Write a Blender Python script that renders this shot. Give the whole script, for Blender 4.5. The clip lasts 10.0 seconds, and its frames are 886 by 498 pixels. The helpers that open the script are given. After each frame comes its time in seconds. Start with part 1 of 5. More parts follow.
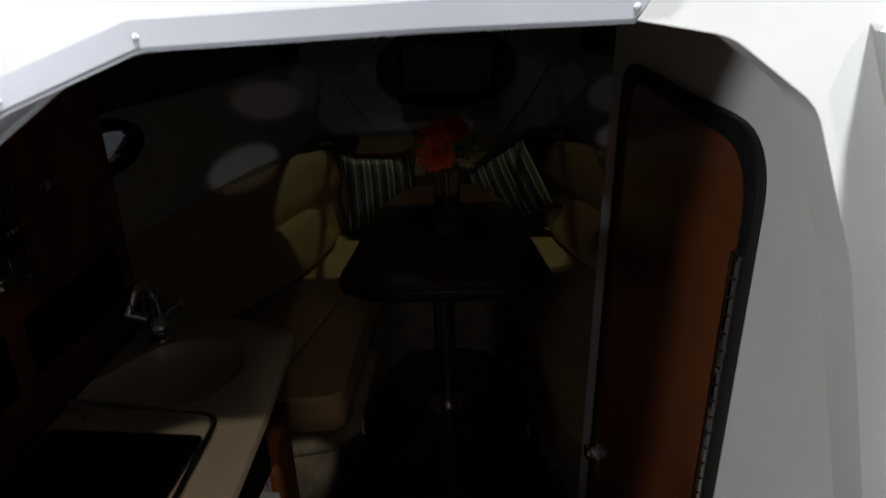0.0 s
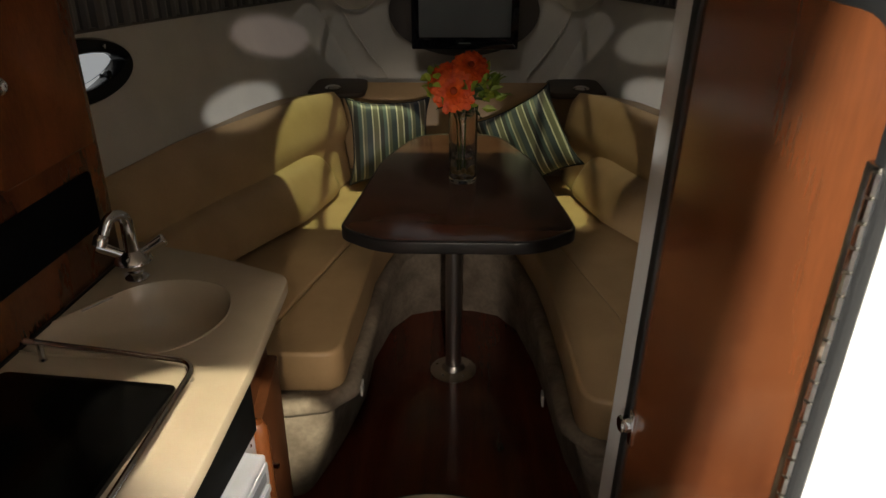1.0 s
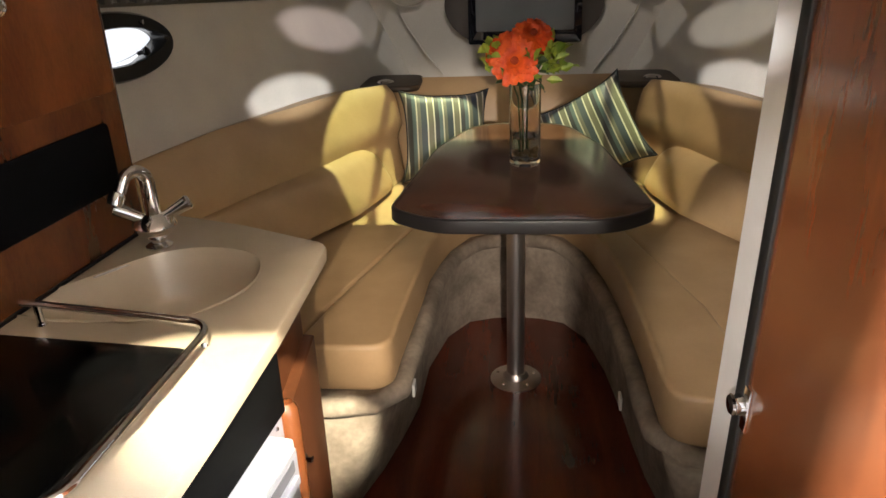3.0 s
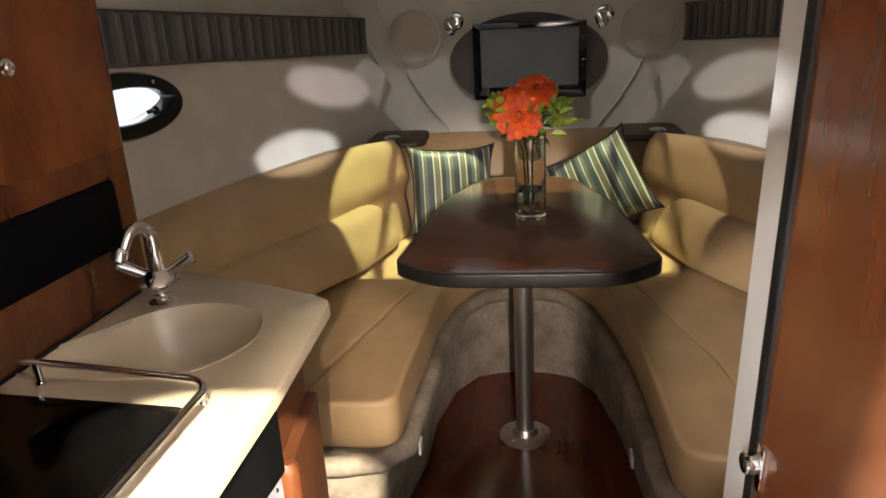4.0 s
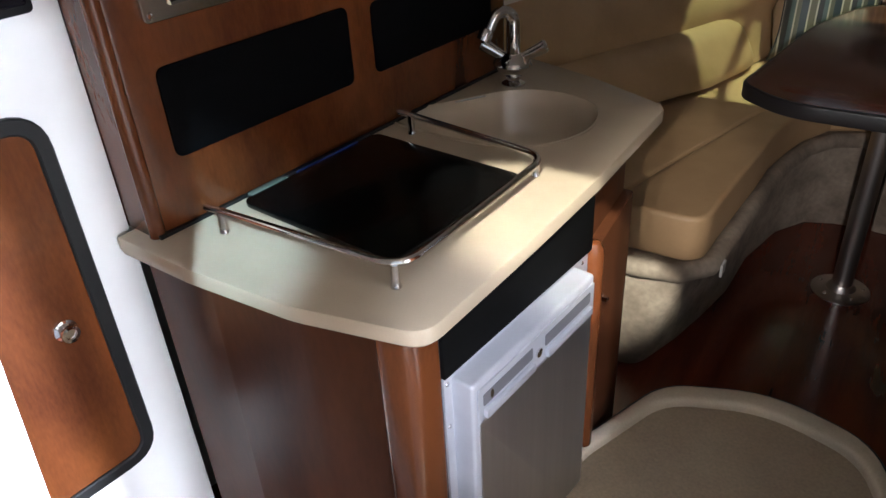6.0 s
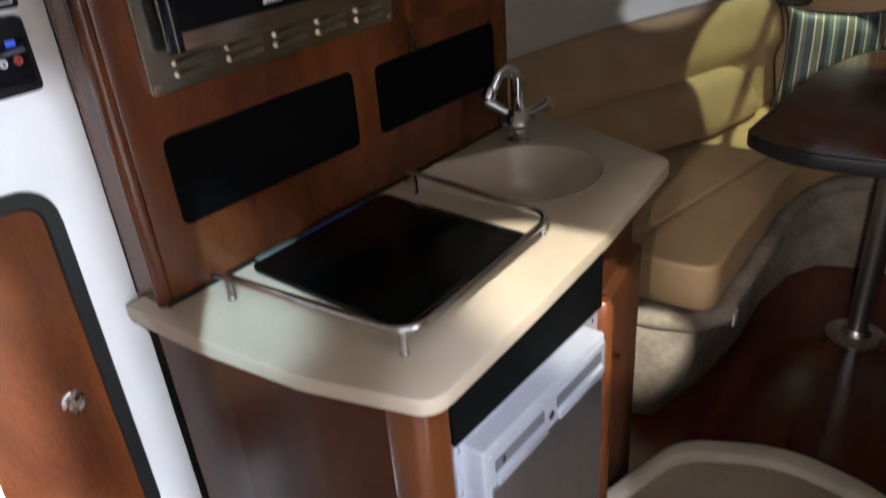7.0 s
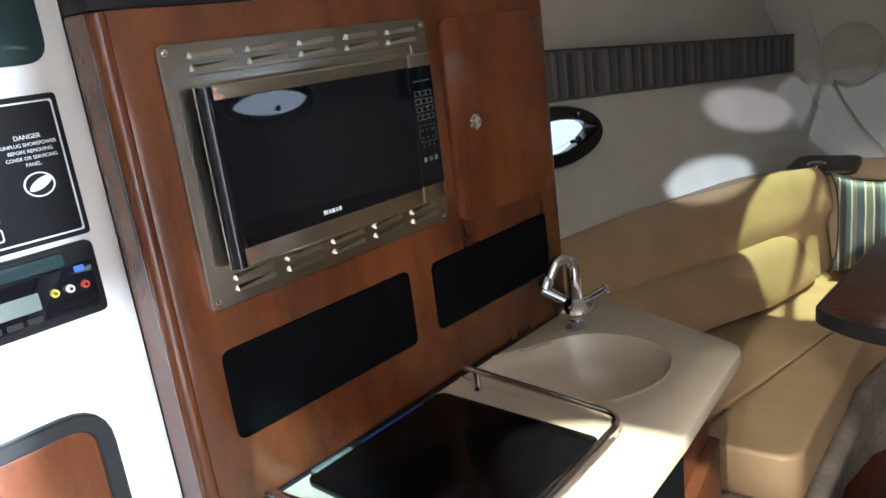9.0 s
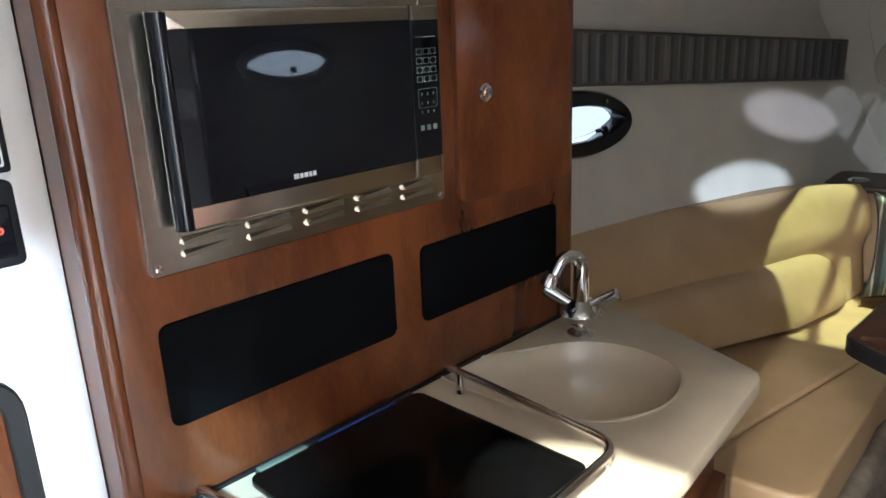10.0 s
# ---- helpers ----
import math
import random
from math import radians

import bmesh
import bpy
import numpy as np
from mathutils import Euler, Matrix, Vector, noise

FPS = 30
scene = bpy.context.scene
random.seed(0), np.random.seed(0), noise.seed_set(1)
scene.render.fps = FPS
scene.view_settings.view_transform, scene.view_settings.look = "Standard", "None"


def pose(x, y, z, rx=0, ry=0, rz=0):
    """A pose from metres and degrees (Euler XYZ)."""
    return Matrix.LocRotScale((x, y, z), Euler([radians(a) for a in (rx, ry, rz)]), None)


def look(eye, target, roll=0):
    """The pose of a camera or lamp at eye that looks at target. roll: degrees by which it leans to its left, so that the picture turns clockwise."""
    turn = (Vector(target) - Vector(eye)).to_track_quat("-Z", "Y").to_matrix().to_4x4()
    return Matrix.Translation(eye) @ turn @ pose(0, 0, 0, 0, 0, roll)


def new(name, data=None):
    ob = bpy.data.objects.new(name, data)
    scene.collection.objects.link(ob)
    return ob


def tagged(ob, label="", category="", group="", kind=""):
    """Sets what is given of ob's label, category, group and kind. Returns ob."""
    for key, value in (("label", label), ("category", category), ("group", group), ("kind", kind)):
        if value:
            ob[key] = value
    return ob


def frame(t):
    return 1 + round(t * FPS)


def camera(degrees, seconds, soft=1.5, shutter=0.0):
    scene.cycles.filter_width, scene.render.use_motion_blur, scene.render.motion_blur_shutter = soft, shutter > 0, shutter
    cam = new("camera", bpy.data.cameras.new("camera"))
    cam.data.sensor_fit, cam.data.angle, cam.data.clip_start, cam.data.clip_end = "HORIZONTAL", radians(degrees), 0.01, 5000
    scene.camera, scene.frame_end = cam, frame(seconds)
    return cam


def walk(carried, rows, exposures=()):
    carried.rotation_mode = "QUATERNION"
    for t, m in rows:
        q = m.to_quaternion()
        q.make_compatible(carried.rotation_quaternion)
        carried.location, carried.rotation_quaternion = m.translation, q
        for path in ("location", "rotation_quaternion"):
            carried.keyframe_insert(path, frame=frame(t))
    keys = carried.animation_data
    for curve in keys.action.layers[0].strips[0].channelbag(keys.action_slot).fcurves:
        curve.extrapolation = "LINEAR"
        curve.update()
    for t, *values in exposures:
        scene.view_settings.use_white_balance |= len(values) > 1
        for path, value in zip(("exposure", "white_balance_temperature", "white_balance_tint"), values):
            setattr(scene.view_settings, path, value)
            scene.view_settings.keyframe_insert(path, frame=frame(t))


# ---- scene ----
cam = camera(61.1, 10.0, shutter=0.3)
PATH = [
    (0, (0.058, 0.728, 1.853), (0.02, 2.554, 1.038), -2.4),
    (0.5, (0.041, 0.8, 1.806), (0.023, 2.563, 0.86), -0.2),
    (1, (0.021, 0.903, 1.698), (-0.024, 2.697, 0.815), -0.1),
    (1.5, (0.003, 0.964, 1.633), (-0.088, 2.788, 0.817), -1.0),
    (2, (-0.009, 1.021, 1.532), (-0.14, 2.89, 0.831), -1.0),
    (2.5, (-0.015, 1.049, 1.461), (-0.197, 2.89, 0.7), -1.9),
    (2.7, (-0.003, 1.05, 1.46), (-0.197, 2.869, 0.653), -2.2),
    (4, (0.019, 1.065, 1.456), (-0.207, 2.942, 0.803), -3.0),
    (4.5, (0.005, 1.042, 1.495), (-0.544, 2.822, 0.768), -4.8),
    (5, (0.038, 1.005, 1.513), (-0.849, 2.579, 0.656), -5.6),
    (5.5, (0.051, 0.969, 1.488), (-0.941, 2.414, 0.525), -4.5),
    (5.7, (0.055, 0.956, 1.473), (-0.904, 2.356, 0.415), -3.5),
    (6.8, (0.034, 0.958, 1.482), (-0.93, 2.371, 0.447), -3.5),
    (7, (0.045, 0.975, 1.497), (-0.962, 2.413, 0.538), -4.9),
    (7.5, (-0.011, 1.014, 1.531), (-1.138, 2.552, 0.927), -7.9),
    (8, (-0.014, 1.023, 1.536), (-1.19, 2.546, 0.99), -8.0),
    (8.5, (-0.011, 1.019, 1.542), (-1.192, 2.539, 0.998), -7.9),
    (9, (-0.007, 1.013, 1.539), (-1.17, 2.545, 0.991), -7.4),
    (9.5, (-0.018, 1.058, 1.518), (-1.172, 2.587, 0.945), -5.6),
    (10, (-0.061, 1.159, 1.491), (-1.261, 2.649, 0.907), -2.4),
]
EXPOSURES = [(0.0, -5.5, 6000, 10), (0.3, -4.8, 6100, 10), (0.6, -3.2, 6400, 9), (1.0, -2.0, 6700, 7), (1.5, -0.9, 6700, 9), (2.0, -0.3, 6600, 10), (4.0, -0.22, 6300, 10), (5.0, -0.38, 5900, 10), (5.5, -1.02, 5700, 10), (7.0, -1.42, 5500, 10), (7.6, -0.62, 5400, 4), (8.2, -0.3, 5300, 5), (10.0, -0.25, 5200, 3)]
walk(cam, [(t, look(eye, target, roll)) for t, eye, target, roll in PATH], EXPOSURES)

# ---- light ----
HATCH_Y = 4.00
world = bpy.data.worlds.new("hall")
world.use_nodes = True
world.node_tree.nodes["Background"].inputs["Color"].default_value = (0.97, 0.98, 1.0, 1)
world.node_tree.nodes["Background"].inputs["Strength"].default_value = 1.4
scene.world = world


def lamp(name, kind, at, to, power, colour, size=0.1, spot=40.0, blend=0.3):
    d = bpy.data.lights.new(name, kind)
    d.energy, d.color = power, colour
    if kind == "AREA":
        d.size = size
    else:
        d.shadow_soft_size = size
    if kind == "SPOT":
        d.spot_size, d.spot_blend = radians(spot), blend
    ob = new(name, d)
    ob.matrix_basis = look(at, to)
    return ob


# hall lights on the moulding outside, and those that reach in through the companionway and the deck hatch
lamp("hall_light_overhead", "SPOT", (0.0, 0.1, 6.5), (0.0, 0.9, 1.6), 160000, (1.0, 0.98, 0.95), 0.2, 24, 0.4)
lamp("hall_light_starboard_side", "SPOT", (5.0, -0.2, 2.5), (-0.1, 1.1, 1.4), 21000, (0.96, 0.98, 1.0), 0.15, 30)
lamp("hall_light_starboard_quarter", "SPOT", (5.0, -0.9, 2.5), (-0.1, 1.1, 1.4), 4500, (0.97, 0.98, 1.0), 0.15, 30)
lamp("hall_light_blue", "SPOT", (2.62, -1.5, 4.0), (-0.81, 1.59, 0.9), 5200, (0.70, 0.93, 1.0), 0.04, 3.4, 0.3)
lamp("hall_light_port_side", "SPOT", (-2.6, -1.5, 1.95), (0.30, 1.25, 1.4), 11500, (1.0, 0.97, 0.92), 0.15, 30)
lamp("hall_light_key", "SPOT", (1.25, -2.0, 4.545), (-0.40, 2.10, 0.9), 9000, (1.0, 0.90, 0.68), 0.04, 5.8, 0.15)
lamp("hall_light_cool", "SPOT", (1.94, -2.05, 3.9), (-0.36, 1.82, 0.65), 2600, (0.97, 0.96, 1.0), 0.05, 5.2, 0.3)
lamp("hall_light_seat", "SPOT", (0.84, -2.6, 2.9), (-0.42, 2.85, 0.5), 1100, (1.0, 0.84, 0.64), 0.04, 4.0, 0.3)
lamp("hall_light_aft_port", "SPOT", (-1.09, -2.0, 2.77), (0.33, 2.05, 0.95), 1300, (1.0, 0.93, 0.86), 0.05, 6.5, 0.5)
lamp("hall_light_aft", "SPOT", (0.35, -2.0, 2.05), (-0.04, 3.0, 0.66), 900, (1.0, 0.86, 0.74), 0.05, 13, 0.5)
# lamps over the deck hatch
for name, at, power, colour in (
        ("above", (0.19, 4.35, 3.90), 1150, (0.90, 1.0, 0.50)),
        ("above_port", (-0.19, 4.35, 3.90), 330, (1.0, 0.93, 0.62)),
        ("aft_starboard", (0.92, 2.12, 4.46), 190, (1.0, 0.98, 0.95)),
        ("aft_port", (-0.73, 2.09, 4.46), 160, (1.0, 0.96, 0.92))):
    lamp("hatch_light_" + name, "SPOT", at, (0.0, HATCH_Y, 1.86), power, colour, 0.02, 26)
# added narrow oval spots, through the companionway, that shape light patches on the hull sides
for name, at, to, power, colour, wide, lean in (
        ("added_white_patch_port", (1.23, -2.29, 2.42), (-0.84, 3.80, 0.895), 3400, (0.97, 0.99, 1.0), 1.5, 12),
        ("added_pink_patch_port", (1.13, -2.42, 2.20), (-0.80, 4.19, 1.095), 1900, (1.0, 0.87, 0.90), 1.5, -10),
        ("added_white_patch_starboard", (-1.15, -2.40, 2.40), (0.81, 3.89, 0.90), 2900, (1.0, 0.98, 0.97), 1.4, -12),
        ("added_warm_patch_starboard", (-1.18, -2.64, 2.30), (0.82, 4.09, 1.09), 1500, (1.0, 0.96, 0.90), 1.5, 10)):
    spot = lamp("hall_light_" + name, "SPOT", at, to, power, colour, 0.02, wide, 0.28)
    spot.matrix_basis = look(at, to, lean) @ Matrix.Diagonal((2.0, 1.0, 1.0, 1.0))

scene.render.film_transparent = False


# ---- small tools ----
def link(name, bm, material, smooth=True):
    me = bpy.data.meshes.new(name)
    bm.normal_update()
    bm.to_mesh(me)
    bm.free()
    if smooth:
        total = sum(p.area for p in me.polygons)
        for p in me.polygons:
            p.use_smooth = len(p.vertices) <= 6 and p.area < 0.13 * total
        try:
            me.set_sharp_from_angle(angle=radians(38))
        except AttributeError:
            pass
    if material:
        me.materials.append(material)
    return new(name, me)


def part(name, bm, material, parent, label="", smooth=True):
    """One mesh under a thing or a part, in the parent's own axes."""
    ob = link(name, bm, material, smooth)
    ob.parent = parent
    if label:
        tagged(ob, label)
    return ob


def thing(name, label, category, m=None, group="", kind=""):
    ob = new(name)
    ob.empty_display_size = 0.05
    if m is not None:
        ob.matrix_basis = m
    return tagged(ob, label, category, group, kind)


def solid(name, bm, material, label, category, m=None, kind="", group="", smooth=True):
    ob = link(name, bm, material, smooth)
    if m is not None:
        ob.matrix_basis = m
    return tagged(ob, label, category, group, kind)


def join(*bms):
    """One bmesh out of several."""
    out = bmesh.new()
    for b in bms:
        me = bpy.data.meshes.new("tmp")
        b.to_mesh(me)
        b.free()
        out.from_mesh(me)
        bpy.data.meshes.remove(me)
    return out


def bevelled(bm, w, seg=2, angle=30):
    if w > 0:
        es = [e for e in bm.edges if len(e.link_faces) == 2 and e.calc_face_angle(0) > radians(angle)]
        bmesh.ops.bevel(bm, geom=es, offset=w, segments=seg, profile=0.5, affect="EDGES", clamp_overlap=True)
    return bm


def box(x0, x1, y0, y1, z0, z1, bev=0.0, seg=2):
    bm = bmesh.new()
    bmesh.ops.create_cube(bm, size=1.0)
    for v in bm.verts:
        v.co = Vector(((x0 + x1) / 2 + v.co.x * (x1 - x0), (y0 + y1) / 2 + v.co.y * (y1 - y0), (z0 + z1) / 2 + v.co.z * (z1 - z0)))
    return bevelled(bm, bev, seg)


def moved(bm, m):
    bm.transform(m)
    return bm


def rounded(pts, radii, seg=6):
    """A closed outline with each corner rounded by its radius."""
    out, n = [], len(pts)
    for i in range(n):
        p, a, b = Vector(pts[i]), Vector(pts[i - 1]), Vector(pts[(i + 1) % n])
        r = radii[i] if hasattr(radii, "__len__") else radii
        u, w = (a - p), (b - p)
        lu, lw = u.length, w.length
        if r <= 1e-5:
            out.append(p)
            continue
        u.normalize(), w.normalize()
        ang = math.acos(max(-1, min(1, u.dot(w))))
        d = min(r / max(math.tan(ang / 2), 1e-3), lu * 0.49, lw * 0.49)
        s, e = p + u * d, p + w * d
        for k in range(seg + 1):
            q = k / seg
            out.append(s * (1 - q) ** 2 + p * 2 * q * (1 - q) + e * q * q)
    return out


def slab(outline, z0, z1, bev=0.0, seg=2):
    """An outline in x, y made solid between two heights."""
    bm = bmesh.new()
    vs = [bm.verts.new((p[0], p[1], z0)) for p in outline]
    f = bm.faces.new(vs)
    ext = bmesh.ops.extrude_face_region(bm, geom=[f])
    for v in ext["geom"]:
        if isinstance(v, bmesh.types.BMVert):
            v.co.z = z1
    bmesh.ops.recalc_face_normals(bm, faces=bm.faces)
    if bev > 0:
        es = [e for e in bm.edges if abs(e.verts[0].co.z - e.verts[1].co.z) < 1e-6 and abs(e.verts[0].co.z - z1) < 1e-6]
        es += [e for e in bm.edges if abs(e.verts[0].co.z - e.verts[1].co.z) < 1e-6 and abs(e.verts[0].co.z - z0) < 1e-6]
        bmesh.ops.bevel(bm, geom=es, offset=bev, segments=seg, profile=0.5, affect="EDGES", clamp_overlap=True)
    return bm


# turns a slab's axes: outline x -> +y, outline y -> +z, height -> +x
FACE_X = Matrix(((0, 0, 1, 0), (1, 0, 0, 0), (0, 1, 0, 0), (0, 0, 0, 1)))
# outline x -> +x, outline y -> +z, height -> -y
FACE_Y = Matrix(((1, 0, 0, 0), (0, 0, -1, 0), (0, 1, 0, 0), (0, 0, 0, 1)))


def ringed(outer, inner, z0, z1):
    """A solid band between two outlines with the same number of points."""
    bm = bmesh.new()
    n = len(outer)
    rows = [[bm.verts.new((p[0], p[1], z)) for p in o] for o, z in ((outer, z0), (outer, z1), (inner, z1), (inner, z0))]
    for a, b in ((0, 1), (1, 2), (2, 3), (3, 0)):
        for i in range(n):
            j = (i + 1) % n
            bm.faces.new((rows[a][i], rows[a][j], rows[b][j], rows[b][i]))
    bmesh.ops.recalc_face_normals(bm, faces=bm.faces)
    return bm


def rect(x0, x1, y0, y1):
    return [(x0, y0), (x1, y0), (x1, y1), (x0, y1)]


def tube(points, r, seg=10, closed=False, caps=True):
    """A round bar along points; r may be a list."""
    pts = [Vector(p) for p in points]
    n = len(pts)
    bm = bmesh.new()
    rows, up = [], None
    for i, p in enumerate(pts):
        a = pts[i - 1] if (i or closed) else p
        b = pts[(i + 1) % n] if (i < n - 1 or closed) else p
        d = (b - a).normalized()
        if up is None:
            up = d.orthogonal().normalized()
        up = (up - d * up.dot(d)).normalized()
        side = d.cross(up)
        rr = r[i] if hasattr(r, "__len__") else r
        rows.append([bm.verts.new(p + (up * math.cos(t) + side * math.sin(t)) * rr) for t in [k * math.tau / seg for k in range(seg)]])
    for i in range(n if closed else n - 1):
        a, b = rows[i], rows[(i + 1) % n]
        for k in range(seg):
            bm.faces.new((a[k], a[(k + 1) % seg], b[(k + 1) % seg], b[k]))
    if caps and not closed:
        bm.faces.new(rows[0][::-1])
        bm.faces.new(rows[-1])
    bmesh.ops.recalc_face_normals(bm, faces=bm.faces)
    return bm


def turned(profile, seg=24, cap=True):
    """A body of revolution about z from (radius, height) pairs."""
    bm = bmesh.new()
    rows = []
    for r, z in profile:
        rows.append([bm.verts.new((max(r, 1e-4) * math.cos(t), max(r, 1e-4) * math.sin(t), z)) for t in [k * math.tau / seg for k in range(seg)]])
    for a, b in zip(rows, rows[1:]):
        for k in range(seg):
            bm.faces.new((a[k], a[(k + 1) % seg], b[(k + 1) % seg], b[k]))
    if cap:
        bm.faces.new(rows[0][::-1])
        bm.faces.new(rows[-1])
    bmesh.ops.recalc_face_normals(bm, faces=bm.faces)
    return bm


def bend(points, r=0.03, seg=5):
    """An open line with its corners rounded."""
    pts = [Vector(p) for p in points]
    out = [pts[0]]
    for a, p, b in zip(pts, pts[1:], pts[2:]):
        u, w = (a - p), (b - p)
        d = min(r, u.length * 0.45, w.length * 0.45)
        s, e = p + u.normalized() * d, p + w.normalized() * d
        for k in range(seg + 1):
            q = k / seg
            out.append(s * (1 - q) ** 2 + p * 2 * q * (1 - q) + e * q * q)
    return out + [pts[-1]]


def sheet(f, us, vs):
    """A surface from a function of two parameters."""
    bm = bmesh.new()
    rows = [[bm.verts.new(f(u, v)) for v in vs] for u in us]
    for a, b in zip(rows, rows[1:]):
        for k in range(len(vs) - 1):
            bm.faces.new((a[k], a[k + 1], b[k + 1], b[k]))
    return bm


def thick(bm, d):
    """Gives a sheet thickness along its normals."""
    bm.normal_update()
    bmesh.ops.solidify(bm, geom=bm.faces[:], thickness=d)
    bmesh.ops.recalc_face_normals(bm, faces=bm.faces)
    return bm


def steps(a, b, n):
    return [a + (b - a) * k / n for k in range(n + 1)]


def smooth01(x):
    x = max(0.0, min(1.0, x))
    return x * x * (3 - 2 * x)


# ---- materials ----
def surface(name, base, rough=0.5, metal=0.0, grain=0.0, scale=40.0, bump=0.0, bscale=200.0, spec=0.5, stretch=(1, 1, 1), second=None, sscale=6.0, coat=0.0, rough_var=0.0):
    """A plain surface: fine grain, larger stains towards a second colour, and relief."""
    m = bpy.data.materials.new(name)
    m.use_nodes = True
    nt = m.node_tree
    b = nt.nodes["Principled BSDF"]
    b.inputs["Roughness"].default_value, b.inputs["Metallic"].default_value = rough, metal
    b.inputs["Specular IOR Level"].default_value = spec
    b.inputs["Coat Weight"].default_value = coat
    b.inputs["Coat Roughness"].default_value = 0.08
    tc = nt.nodes.new("ShaderNodeTexCoord")
    mp = nt.nodes.new("ShaderNodeMapping")
    mp.inputs["Scale"].default_value = stretch
    nt.links.new(tc.outputs["Object"], mp.inputs["Vector"])
    fine = nt.nodes.new("ShaderNodeTexNoise")
    fine.inputs["Scale"].default_value, fine.inputs["Detail"].default_value = scale, 6
    nt.links.new(mp.outputs[0], fine.inputs["Vector"])
    big = nt.nodes.new("ShaderNodeTexNoise")
    big.inputs["Scale"].default_value, big.inputs["Detail"].default_value = sscale, 4
    nt.links.new(mp.outputs[0], big.inputs["Vector"])
    mix = nt.nodes.new("ShaderNodeMix")
    mix.data_type = "RGBA"
    mix.inputs[6].default_value = (*base, 1)
    mix.inputs[7].default_value = (*(second or [c * 0.8 for c in base]), 1)
    ramp = nt.nodes.new("ShaderNodeMapRange")
    ramp.inputs["From Min"].default_value, ramp.inputs["From Max"].default_value = 0.35, 0.68
    nt.links.new(big.outputs["Fac"], ramp.inputs["Value"])
    nt.links.new(ramp.outputs[0], mix.inputs[0])
    mul = nt.nodes.new("ShaderNodeMix")
    mul.data_type, mul.blend_type = "RGBA", "MULTIPLY"
    mul.inputs[0].default_value = 1.0
    g = nt.nodes.new("ShaderNodeMapRange")
    g.inputs["To Min"].default_value, g.inputs["To Max"].default_value = 1 - grain, 1 + grain
    nt.links.new(fine.outputs["Fac"], g.inputs["Value"])
    comb = nt.nodes.new("ShaderNodeCombineColor")
    for k in range(3):
        nt.links.new(g.outputs[0], comb.inputs[k])
    nt.links.new(mix.outputs[2], mul.inputs[6])
    nt.links.new(comb.outputs[0], mul.inputs[7])
    nt.links.new(mul.outputs[2], b.inputs["Base Color"])
    if rough_var:
        rv = nt.nodes.new("ShaderNodeMapRange")
        rv.inputs["To Min"].default_value, rv.inputs["To Max"].default_value = max(0, rough - rough_var), rough + rough_var
        nt.links.new(big.outputs["Fac"], rv.inputs["Value"])
        nt.links.new(rv.outputs[0], b.inputs["Roughness"])
    if bump:
        bn = nt.nodes.new("ShaderNodeTexNoise")
        bn.inputs["Scale"].default_value, bn.inputs["Detail"].default_value = bscale, 4
        nt.links.new(mp.outputs[0], bn.inputs["Vector"])
        bp = nt.nodes.new("ShaderNodeBump")
        bp.inputs["Strength"].default_value, bp.inputs["Distance"].default_value = bump, 0.003
        nt.links.new(bn.outputs["Fac"], bp.inputs["Height"])
        nt.links.new(bp.outputs[0], b.inputs["Normal"])
    return m


